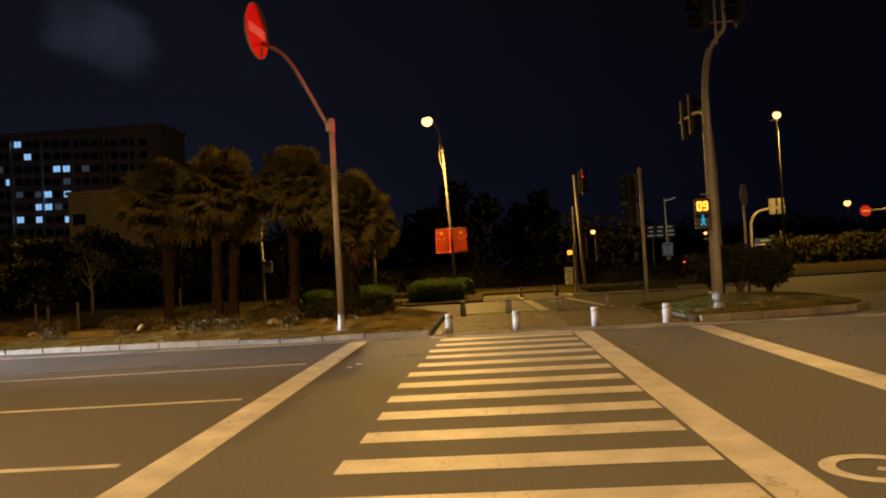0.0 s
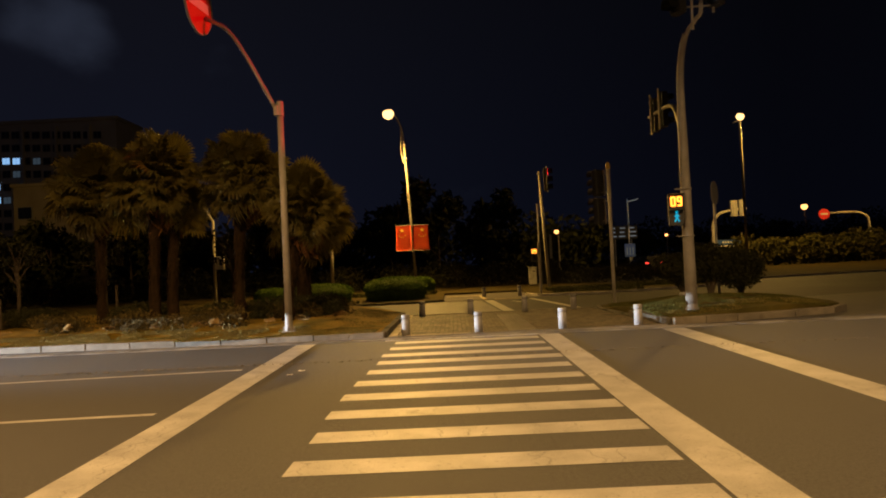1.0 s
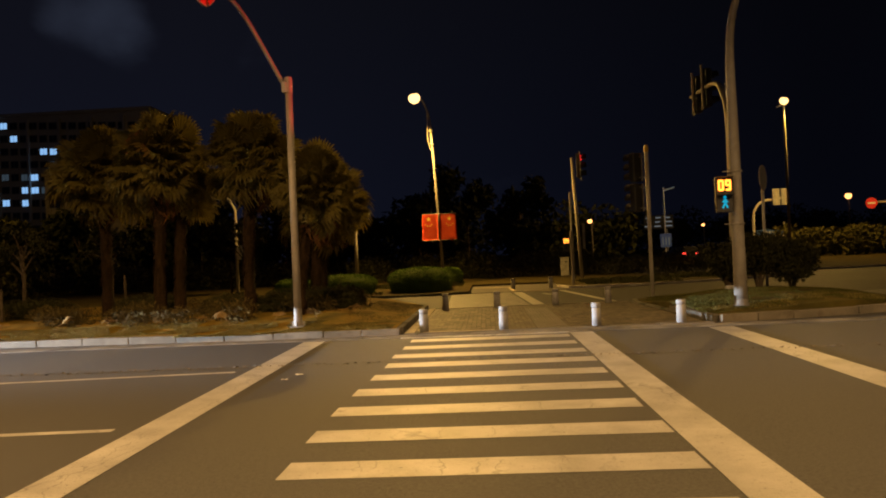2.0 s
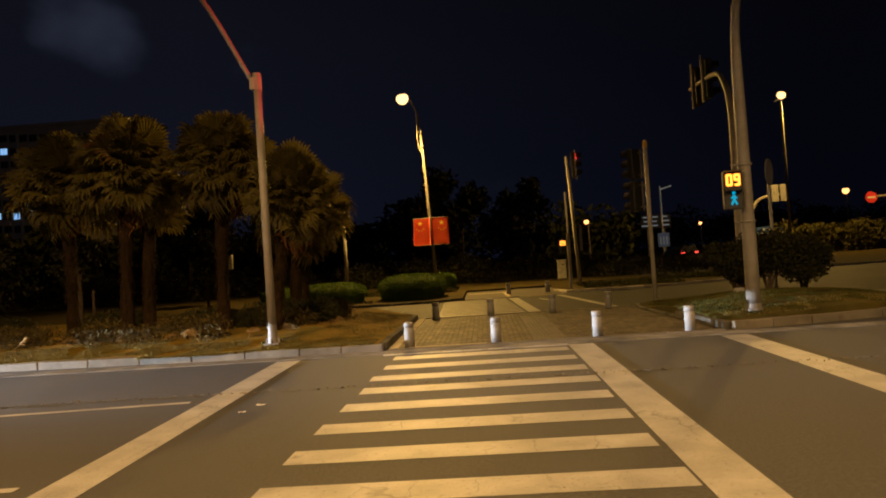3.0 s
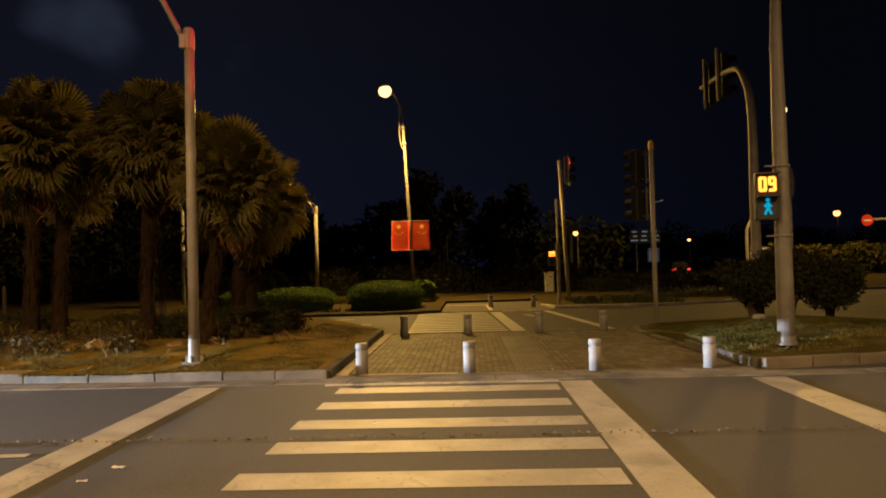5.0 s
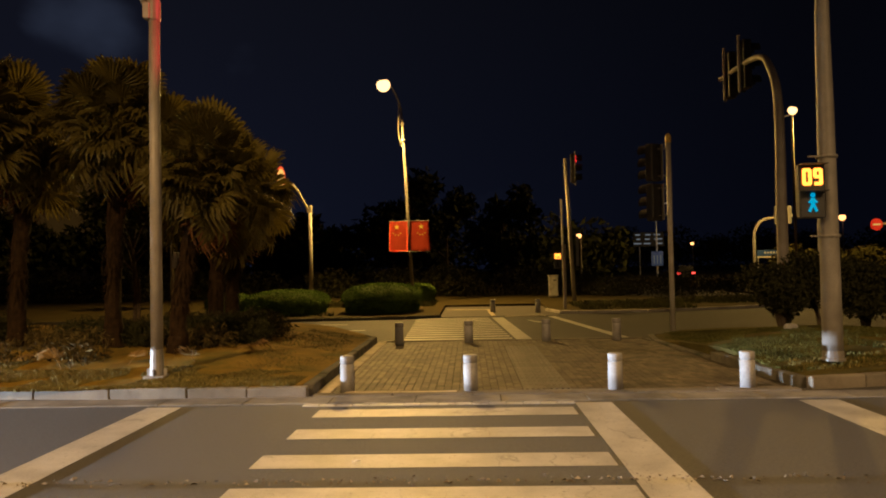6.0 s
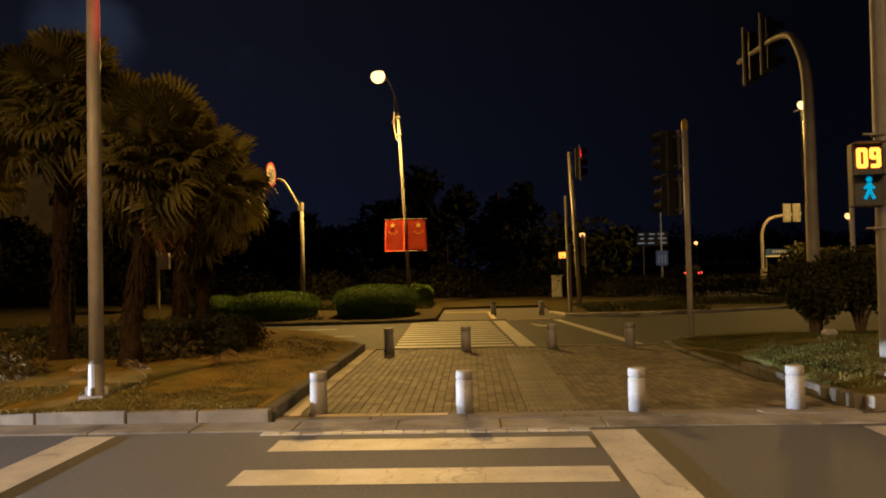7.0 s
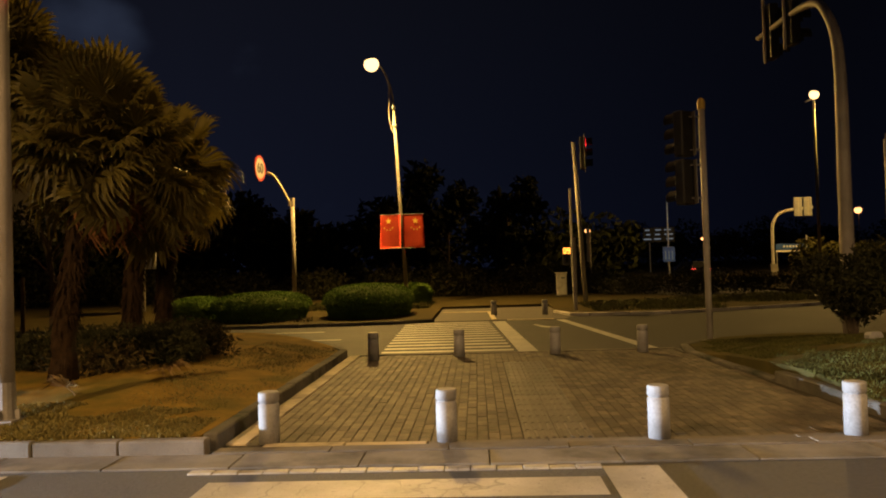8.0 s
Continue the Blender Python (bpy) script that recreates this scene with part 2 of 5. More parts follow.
FOREST = surface("forest_leaf", (0.02, 0.023, 0.008), (0.042, 0.046, 0.013), 0.5, 0.9, 0.0, per="island", spread=0.4, spec=0.10)
YELLOW_LEAF = surface("lit_hedge_leaf", (0.036, 0.036, 0.008), (0.078, 0.072, 0.015), 0.8, 0.7, 0.0, per="island", spread=0.4, spec=0.20)
PALM_LEAF = surface("palm_leaf", (0.064, 0.053, 0.01), (0.124, 0.101, 0.019), 3.0, 0.55, 0.0, per="object", spread=0.3, spec=0.22)
PALM_DRY = surface("palm_dry_leaf", (0.085, 0.038, 0.012), (0.175, 0.082, 0.027), 4.0, 0.85, 0.0, per="object", spread=0.3, spec=0.10)
thin_leaf(PALM_LEAF, (0.20, 0.16, 0.026), 0.38)
FROND = surface("straw_frond", (0.15, 0.095, 0.035), (0.30, 0.20, 0.080), 6.0, 0.85, 0.0, per="object", spread=0.25, spec=0.10)
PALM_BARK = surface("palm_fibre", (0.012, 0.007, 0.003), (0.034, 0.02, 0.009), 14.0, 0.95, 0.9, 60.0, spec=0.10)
BARK = surface("bark", (0.045, 0.035, 0.025), (0.11, 0.085, 0.06), 10.0, 0.95, 0.7, 50.0, spec=0.15)
POLE_GREY = surface("painted_pole", (0.23, 0.205, 0.178), (0.34, 0.31, 0.272), 3.0, 0.5, 0.12, 60.0, stain=(0.21, 0.195, 0.175), stain_scale=1.4)
POLE_DARK = surface("weathered_pole", (0.15, 0.14, 0.125), (0.24, 0.225, 0.20), 3.0, 0.55, 0.12, 60.0, stain=(0.12, 0.11, 0.095), stain_scale=1.4)
# light on slim posts and rails is put into this paler pole paint
POLE_PALE = surface("pale_pole_paint", (0.34, 0.32, 0.28), (0.46, 0.43, 0.38), 3.0, 0.5, 0.12, 60.0, stain=(0.5, 0.48, 0.45), stain_scale=1.4)
POLE_BASE = surface("pole_base_paint", (0.17, 0.16, 0.15), (0.27, 0.255, 0.24), 5.0, 0.6, 0.15, 60.0, stain=(0.14, 0.125, 0.11), stain_scale=3.0)
# pole paint darkened on the lamp shafts to offset the lantern's strong light
LAMP_SHAFT = surface("lamp_shaft_dimmed", (0.15, 0.135, 0.115), (0.23, 0.21, 0.18), 3.0, 0.6, 0.12, 60.0, stain=(0.13, 0.12, 0.10), stain_scale=1.4, spec=0.3)
GALV = surface("galvanised", (0.30, 0.30, 0.30), (0.46, 0.46, 0.46), 6.0, 0.45, 0.1, 60.0, metal=0.5)
SIGN_BACK = surface("sign_back", (0.26, 0.26, 0.26), (0.38, 0.38, 0.38), 4.0, 0.55, 0.08, 60.0, metal=0.1)
BLACK = surface("signal_black", (0.012, 0.012, 0.012), (0.030, 0.030, 0.030), 5.0, 0.55, 0.1, 80.0)
SIGN_RED = surface("sign_red", (0.55, 0.015, 0.02), (0.66, 0.03, 0.03), 3.0, 0.4, 0.03, 80.0)
# speed sign white and red, darkened in colour to offset the near lamp's light
SIGN_DIMMED = surface("sign_dimmed", (0.20, 0.19, 0.18), (0.28, 0.27, 0.26), 6.0, 0.6, 0.03, 80.0)
RED_DIMMED = surface("red_dimmed", (0.16, 0.012, 0.012), (0.22, 0.02, 0.02), 6.0, 0.6, 0.03, 80.0)
SIGN_WHITE = surface("sign_white", (0.66, 0.64, 0.60), (0.78, 0.76, 0.72), 3.0, 0.45, 0.03, 80.0)
SIGN_BLUE = surface("sign_blue", (0.03, 0.08, 0.32), (0.05, 0.12, 0.42), 3.0, 0.45, 0.03, 80.0)
FLAG_RED = surface("flag_cloth", (0.66, 0.060, 0.016), (0.80, 0.100, 0.030), 2.0, 0.85, 0.15, 200.0)
FLAG_GOLD = surface("flag_gold", (0.75, 0.50, 0.06), (0.85, 0.60, 0.10), 4.0, 0.85, 0.1, 200.0)
CAP_YELLOW = surface("cap_yellow", (0.62, 0.40, 0.04), (0.74, 0.50, 0.08), 5.0, 0.5, 0.1, 80.0)
CABINET = surface("cabinet_paint", (0.42, 0.41, 0.38), (0.56, 0.55, 0.51), 4.0, 0.6, 0.1, 60.0, stain=(0.28, 0.26, 0.22), stain_scale=2.5)
WALL_PALE = surface("pale_render", (0.30, 0.26, 0.20), (0.42, 0.37, 0.30), 0.6, 0.9, 0.2, 20.0, stain=(0.22, 0.19, 0.15), stain_scale=0.25)
WALL_DARK = surface("flat_block_wall", (0.6, 0.57, 0.55), (0.74, 0.71, 0.69), 0.3, 0.9, 0.2, 10.0)
GLASS_DARK = surface("dark_pane", (0.008, 0.009, 0.012), (0.02, 0.022, 0.028), 2.0, 0.15, 0.0)
LITTER = surface("litter", (0.10, 0.085, 0.065), (0.26, 0.22, 0.17), 20.0, 0.9, 0.0, per="island", spread=0.5, spec=0.10)
PAPER = surface("paper", (0.62, 0.60, 0.56), (0.76, 0.74, 0.70), 12.0, 0.8, 0.1)
CAR_PAINT = surface("car_paint", (0.015, 0.016, 0.020), (0.03, 0.031, 0.036), 3.0, 0.25, 0.0)
TYRE = surface("rubber", (0.012, 0.012, 0.012), (0.03, 0.03, 0.03), 12.0, 0.85, 0.3)
LAMP_GLOW = glow("sodium_lens", (1.0, 0.60, 0.22), 2.6)
LAMP_FAR = glow("sodium_lens_far", (1.0, 0.42, 0.12), 3.0)
AMBER_LED = glow("amber_led", (1.0, 0.30, 0.03), 3.4)
CYAN_LED = glow("walk_led", (0.0, 0.50, 0.85), 0.5)
RED_LED = glow("red_led", (1.0, 0.03, 0.03), 2.2)
TAIL_LED = glow("tail_lamp", (1.0, 0.06, 0.04), 3.0)
WIN_BLUE = glow("lit_window_cool", (0.30, 0.58, 1.0), 0.85)
DIM_GLOW = glow("dim_cool_glow", (0.40, 0.60, 0.80), 0.06)


# ---------------------------------------------------------------- mesh tools
def part(name, bm, material, parent=None, label=""):
    """Links a bmesh as one mesh object, under parent if there is one."""
    me = bpy.data.meshes.new(name)
    bm.to_mesh(me)
    bm.free()
    me.materials.append(material)
    ob = new(name, me)
    ob.parent = parent
    if label:
        ob["label"] = label
    return ob


def piece(name, me, parent, m):
    ob = new(name, me)
    ob.parent = parent
    ob.matrix_basis = m
    return ob


def mesh_of(name, bm, material):
    me = bpy.data.meshes.new(name)
    bm.to_mesh(me)
    bm.free()
    me.materials.append(material)
    return me


def thing(name, m, label, category, group="", kind=""):
    ob = new(name)
    ob.matrix_basis = m
    return tagged(ob, label, category, group, kind)


def smooth(ob):
    for f in ob.data.polygons:
        f.use_smooth = True
    return ob


def block(bm, size, at=(0, 0, 0), bevel=0.0, turn=None):
    """A box, its edges cut off by bevel. at: its middle."""
    g = bmesh.ops.create_cube(bm, size=1.0)
    vs = g["verts"]
    for v in vs:
        v.co = Vector((v.co.x * size[0], v.co.y * size[1], v.co.z * size[2]))
    if bevel:
        es = list({e for v in vs for e in v.link_edges})
        r = bmesh.ops.bevel(bm, geom=es, offset=bevel, segments=1, affect="EDGES")
        vs = list({v for f in r["faces"] for v in f.verts} | {v for v in vs if v.is_valid})
    for v in vs:
        if turn:
            v.co = turn @ v.co
        v.co += Vector(at)
    return bm


def tube(bm, points, radii, n=12, caps=True):
    """A round bar along points."""
    pts = [Vector(p) for p in points]
    if not isinstance(radii, (list, tuple)):
        radii = [radii] * len(pts)
    rows, was, q = [], None, None
    for i, p in enumerate(pts):
        d = (pts[min(i + 1, len(pts) - 1)] - pts[max(i - 1, 0)]).normalized()
        q = d.to_track_quat("Z", "X") if was is None else was.rotation_difference(d) @ q
        was = d
        rows.append([bm.verts.new(p + q @ Vector((radii[i] * math.cos(2 * math.pi * k / n), radii[i] * math.sin(2 * math.pi * k / n), 0))) for k in range(n)])
    for a, b in zip(rows, rows[1:]):
        for i in range(n):
            bm.faces.new((a[i], a[(i + 1) % n], b[(i + 1) % n], b[i]))
    if caps:
        bm.faces.new(list(reversed(rows[0])))
        bm.faces.new(rows[-1])
    return bm


def lathe(bm, profile, n=20, at=(0, 0, 0)):
    """A turned body from (radius, z) pairs."""
    rows = [[bm.verts.new(Vector(at) + Vector((r * math.cos(2 * math.pi * i / n), r * math.sin(2 * math.pi * i / n), z))) for i in range(n)] for r, z in profile]
    for a, b in zip(rows, rows[1:]):
        for i in range(n):
            bm.faces.new((a[i], a[(i + 1) % n], b[(i + 1) % n], b[i]))
    bm.faces.new(list(reversed(rows[0])))
    bm.faces.new(rows[-1])
    return bm


def disc(bm, radius, thick, m, n=32):
    """A round plate, its axis along the local z of m."""
    a = [bm.verts.new(m @ Vector((radius * math.cos(2 * math.pi * i / n), radius * math.sin(2 * math.pi * i / n), -thick / 2))) for i in range(n)]
    b = [bm.verts.new(m @ Vector((radius * math.cos(2 * math.pi * i / n), radius * math.sin(2 * math.pi * i / n), thick / 2))) for i in range(n)]
    for i in range(n):
        bm.faces.new((a[i], a[(i + 1) % n], b[(i + 1) % n], b[i]))
    bm.faces.new(list(reversed(a)))
    bm.faces.new(b)
    return bm


def annulus(bm, inner, outer, thick, m, n=32):
    ring = []
    for r, z in ((inner, -thick / 2), (outer, -thick / 2), (outer, thick / 2), (inner, thick / 2)):
        ring.append([bm.verts.new(m @ Vector((r * math.cos(2 * math.pi * i / n), r * math.sin(2 * math.pi * i / n), z))) for i in range(n)])
    for k in range(4):
        a, b = ring[k], ring[(k + 1) % 4]
        for i in range(n):
            bm.faces.new((a[i], a[(i + 1) % n], b[(i + 1) % n], b[i]))
    return bm


def prism(bm, outline, z0, z1):
    lo = [bm.verts.new((x, y, z0)) for x, y in outline]
    hi = [bm.verts.new((x, y, z1)) for x, y in outline]
    n = len(lo)
    for i in range(n):
        bm.faces.new((lo[i], lo[(i + 1) % n], hi[(i + 1) % n], hi[i]))
    bm.faces.new(hi)
    bm.faces.new(list(reversed(lo)))
    return bm


def bent(points, steps=6):
    """Points of a smooth curve through points (Catmull-Rom)."""
    p = [Vector(q) for q in points]
    p = [2 * p[0] - p[1]] + p + [2 * p[-1] - p[-2]]
    out = []
    for i in range(1, len(p) - 2):
        for k in range(steps):
            t = k / steps
            out.append(0.5 * ((2 * p[i]) + (p[i + 1] - p[i - 1]) * t + (2 * p[i - 1] - 5 * p[i] + 4 * p[i + 1] - p[i + 2]) * t * t + (3 * p[i] - p[i - 1] - 3 * p[i + 1] + p[i + 2]) * t ** 3))
    return out + [p[-2]]


def lettering(name, text, size, material, m, parent, thick=0.004):
    cu = bpy.data.curves.new(name, "FONT")
    cu.body, cu.size, cu.align_x, cu.align_y, cu.extrude = text, size, "CENTER", "CENTER", thick
    cu.offset = size * 0.03
    tmp = new(name, cu)
    me = bpy.data.meshes.new_from_object(tmp.evaluated_get(bpy.context.evaluated_depsgraph_get()))
    bpy.data.objects.remove(tmp)
    me.materials.clear()
    me.materials.append(material)
    return piece(name, me, parent, m)


def leaf_cloud(name, material, spots, count, size, seed, parent=None, slender=0.45, shell=0.55):
    """Many small folded leaves, filling ellipsoids (x, y, z, rx, ry, rz) most densely near their skins."""
    rng = np.random.default_rng(seed)
    vol = np.array([s[3] * s[4] * s[5] for s in spots]) ** (2 / 3)
    which = rng.choice(len(spots), count, p=vol / vol.sum())
    sp = np.array(spots)[which]
    d = rng.normal(size=(count, 3))
    d /= np.linalg.norm(d, axis=1)[:, None]
    r = shell + (1.08 - shell) * rng.random(count) ** 0.7
    mid = sp[:, :3] + sp[:, 3:] * d * r[:, None]
    a = rng.normal(size=(count, 3)) + 0.6 * d
    a /= np.linalg.norm(a, axis=1)[:, None]
    b = np.cross(a, rng.normal(size=(count, 3)))
    b /= np.linalg.norm(b, axis=1)[:, None]
    s = size * (0.6 + 0.8 * rng.random(count))[:, None]
    n = np.cross(a, b)
    v = np.stack([mid - a * s, mid + b * s * slender - n * s * 0.12, mid + a * s, mid - b * s * slender - n * s * 0.12], axis=1).reshape(-1, 3)
    i = np.arange(count)[:, None] * 4
    faces = np.concatenate([np.hstack([i, i + 1, i + 2]), np.hstack([i, i + 2, i + 3])])
    me = bpy.data.meshes.new(name)
    me.from_pydata(v.tolist(), [], faces.tolist())
    me.materials.append(material)
    ob = new(name, me)
    ob.parent = parent
    return ob


# ---------------------------------------------------------------- ground and road
def height_left(x, y):
    """The planted island on the left: a lawn that rises gently behind its kerb."""
    e = max(0.0, min(1.0, (y - KERB_Y(x) - 0.15) / 2.2)) * max(0.0, min(1.0, (-1.7 - x) / 1.6))
    return 0.13 + 0.22 * e + 0.02 * noise.noise((x * 0.7, y * 0.7, 0.0))


def height_right(x, y):
    d = math.hypot((x - 6.6) / 3.0, (y - 19.4) / 3.6)
    low = max(0.0, min(1.0, (y - 18.0) / 2.0)) * max(0.0, min(1.0, (5.8 - x) / 1.2))
    return 0.095 - 0.055 * low + 0.32 * max(0.0, 1 - d * d) + 0.015 * noise.noise((x * 0.8, y * 0.8, 3.0))


def KERB_Y(x):
    return 16.2 + 0.075 * max(0.0, -3.0 - x)


def inside(x, y, outline):
    hit = False
    for (ax, ay), (bx, by) in zip(outline, outline[1:] + outline[:1]):
        if (ay > y) != (by > y) and x < ax + (y - ay) * (bx - ax) / (by - ay):
            hit = not hit
    return hit


def lawn(name, outline, height, step, material, label):
    """An uneven lawn inside an outline, down to the road at its rim."""
    bm = bmesh.new()
    rim = [bm.verts.new((x, y, height(x, y))) for x, y in outline]
    low = [bm.verts.new((x, y, -0.02)) for x, y in outline]
    n = len(rim)
    for i in range(n):
        bm.faces.new((low[i], low[(i + 1) % n], rim[(i + 1) % n], rim[i]))
    bm.faces.new(rim)
    xs, ys = [p[0] for p in outline], [p[1] for p in outline]
    for axis, (lo, hi) in enumerate(((min(xs), max(xs)), (min(ys), max(ys)))):
        k = lo + step
        while k < hi:
            co, no = ((k, 0, 0), (1, 0, 0)) if axis == 0 else ((0, k, 0), (0, 1, 0))
            bmesh.ops.bisect_plane(bm, geom=bm.verts[:] + bm.edges[:] + bm.faces[:], plane_co=co, plane_no=no)
            k += step
    for v in bm.verts:
        if v.co.z > 0.05:
            v.co.z = height(v.co.x, v.co.y)
    ob = part(name, bm, material)
    return tagged(ob, label, "lawn", kind="structure")


bm = bmesh.new()
bmesh.ops.create_grid(bm, x_segments=8, y_segments=8, size=900.0)
tagged(part("road", bm, ASPHALT), "worn dark grey asphalt carriageway under sodium light", "road", kind="structure")
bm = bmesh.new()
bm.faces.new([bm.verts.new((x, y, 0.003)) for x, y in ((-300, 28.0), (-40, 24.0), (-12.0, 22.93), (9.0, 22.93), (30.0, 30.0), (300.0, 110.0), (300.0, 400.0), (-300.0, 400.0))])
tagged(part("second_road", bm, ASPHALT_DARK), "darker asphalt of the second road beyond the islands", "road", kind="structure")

LEFT_ISLAND = [(-1.62, 16.30), (-1.62, 22.7), (-1.9, 23.4), (-2.6, 24.0), (-4.0, 24.4), (-9.0, 24.9), (-16.0, 25.6), (-40.0, 27.6), (-40.0, KERB_Y(-40) + 0.1), (-20.0, KERB_Y(-20) + 0.1), (-8.0, KERB_Y(-8) + 0.1), (-3.0, 16.30)]
lawn("lawn_left", LEFT_ISLAND, height_left, 0.5, SOIL, "brownish lawn with dry grass and bare soil")
RIGHT_ISLAND = [(4.62, 16.42), (6.0, 16.72), (7.4, 17.1), (8.4, 17.5), (8.95, 18.1), (9.2, 19.0), (9.4, 20.5), (9.3, 22.6), (8.4, 23.8), (6.6, 24.1), (5.2, 24.0), (4.42, 23.2), (4.25, 22.1), (4.40, 19.5)]
lawn("lawn_right", RIGHT_ISLAND, height_right, 0.4, TURF, "low green lawn mound round the signal pole")

# far side of the second carriageway
FAR_LEFT = [(-0.5, 30.55), (-0.5, 36.5), (3.3, 36.8), (3.2, 33.0), (3.58, 31.7), (4.0, 31.45), (6.2, 31.45), (9.0, 32.53), (11.4, 33.58), (12.85, 34.25), (13.42, 35.2), (12.65, 36.7), (9.0, 40.0), (6.0, 48.0), (6.0, 400.0), (-300.0, 400.0), (-300.0, 40.0), (-40.0, 32.1), (-20.0, 30.5), (-9.0, 29.9), (-4.0, 29.85), (-1.5, 30.1)]
bm = bmesh.new()
prism(bm, FAR_LEFT, -0.02, 0.10)
tagged(part("verge_far", bm, FAR_SOIL), "dark rough grass verge in front of woods", "verge", kind="structure")
FAR_RIGHT = [(14.2, 39.5), (18.0, 40.1), (40.0, 47.5), (120.0, 73.0), (300.0, 130.0), (300.0, 400.0), (24.0, 400.0), (15.0, 60.0)]
bm = bmesh.new()
prism(bm, FAR_RIGHT, -0.02, 0.10)
tagged(part("verge_right", bm, FAR_SOIL), "dark grass verge beside the far road", "verge", kind="structure")


# ---------------------------------------------------------------- road markings
def flat_strip(x0, y0, x1, y1, z=0.004, skew=0.0):
    bm = bmesh.new()
    vs = [bm.verts.new(p) for p in ((x0, y0, z), (x1, y0, z), (x1 + skew, y1, z), (x0 + skew, y1, z))]
    bm.faces.new(vs)
    return bm


def marking(name, label, strips):
    top = thing(name, pose(0, 0, 0), label, "road marking", kind="structure")
    for n, s in strips:
        part(n, flat_strip(*s), PAINT, top)
    return top


rng = random.Random(4)
marking("crosswalk", "worn cream crosswalk bars across the asphalt", [("bar", (-1.34 + 0.03 * max(0, 6 - k) + rng.uniform(-0.03, 0.03), 16 - k - 0.06 * (k < 4), 1.60 + rng.uniform(-0.02, 0.02), 16 - k + 0.42 - 0.06 * (k < 4))) for k in range(1, 19)])
marking("crosswalk_edge", "wide cream line along the crosswalk", [("line", (1.64, -4.0, 2.05, 15.62))])
marking("stop_line", "wide cream stop line before the crosswalk", [("line", (-2.87, -4.0, -2.47, 15.62, 0.004, -0.38))])
marking("cycle_edge", "cream line along the cycle crossing", [("line", (3.86, -4.0, 4.30, 15.6, 0.004, 0.25))])
for y, fall in ((12.12, 0.085), (8.70, 0.055), (5.55, 0.03), (2.3, 0.0)):
    lane = thing("lane_line", pose(-3.30, y, 0.0, 0, 0, math.degrees(math.atan(fall))), "thin cream lane line ending at the stop line", "road marking", kind="structure")
    part("line", flat_strip(-37.0, -0.06, -0.03 - 0.02 * (y > 10), 0.06), PAINT, lane)
marking("far_crosswalk", "narrow cream crosswalk bars on the second road", [("bar", (-0.98 - 0.016 * k, 23.25 + 0.56 * k, 1.38 - 0.027 * k, 23.25 + 0.56 * k + 0.25)) for k in range(13)])
marking("far_crosswalk_edge", "wide cream line along the second crosswalk", [("line", (1.46, 22.97, 1.80, 30.2, 0.004, -0.31))])
marking("far_cycle_edge", "cream slanted line across the second road", [("line", (3.67, 22.85, 3.90, 30.35, 0.004, -0.80))])
for x in (-4.2, -6.6, -9.0, -11.4, -13.8):
    marking("lane_dash", "short cream lane dash on the second road", [("line", (x, 28.1, x + 1.2, 28.22))])
marking("far_lane_line", "thin cream edge line on the second road", [("line", (-30.0, 26.0, -2.2, 26.1))])


def arrow_marking():
    top = thing("lane_arrow", pose(2.34, 28.25, 0.004, 0, 0, 197), "cream painted turn arrow", "road marking", kind="structure")
    bm = bmesh.new()
    vs = [bm.verts.new((x, y, 0)) for x, y in ((-0.06, -0.60), (0.06, -0.60), (0.06, 0.05), (0.17, 0.05), (0.0, 0.52), (-0.17, 0.05), (-0.06, 0.05))]
    bm.faces.new(vs)
    part("arrow", bm, PAINT, top)


arrow_marking()


def cycle_symbol():
    """A painted bicycle: two wheels, frame bars and handlebar."""
    top = thing("cycle_symbol", pose(2.52, 4.03, 0.004, 0, 0, -90), "cream painted bicycle symbol", "road marking", kind="structure")
    for x in (-0.62, 0.32):
        bm = bmesh.new()
        annulus(bm, 0.25, 0.36, 0.002, pose(x, 0, 0))
        part("wheel", bm, PAINT, top)
    for a, b in (((-0.6, 0), (-0.25, 0.5)), ((-0.25, 0.5), (0.2, 0.5)), ((0.3, 0), (0.15, 0.75)), ((-0.3, 0.0), (0.2, 0.5)), ((0.0, 0.78), (0.3, 0.78))):
        d = Vector((b[0] - a[0], b[1] - a[1], 0))
        bm = bmesh.new()
        block(bm, (d.length, 0.09, 0.002), ((a[0] + b[0]) / 2, (a[1] + b[1]) / 2, 0.003), 0, Matrix.Rotation(math.atan2(d.y, d.x), 3, "Z"))
        part("frame_bar", bm, PAINT, top)


cycle_symbol()

# gutter: concrete band, with a row of painted setts before the ramp
GUTTER = surface("gutter_concrete", (0.15, 0.14, 0.125), (0.26, 0.245, 0.22), 3.0, 0.85, 0.4, 100.0, stain=(0.07, 0.065, 0.055), stain_scale=1.3, per="object", spread=0.14, spec=0.25)
gutter = thing("gutter", pose(0, 0, 0), "stained concrete gutter slabs along the kerb", "gutter", kind="structure")
bm = bmesh.new()
block(bm, (0.988, 0.42, 0.03), (0, 0, 0), 0.004)
slab = mesh_of("gutter_slab", bm, GUTTER)
for i in range(-30, 12):
    piece("gutter_slab", slab, gutter, pose(i + 0.32, 15.93, random.uniform(-0.003, 0.003), random.uniform(-0.3, 0.3), 0, random.uniform(-0.2, 0.2)))


# ---------------------------------------------------------------- kerbs
def stone_mesh(name, length, width, height, material):
    bm = bmesh.new()
    block(bm, (length, width, height), (0, 0, height / 2), 0.014)
    return mesh_of(name, bm, material)


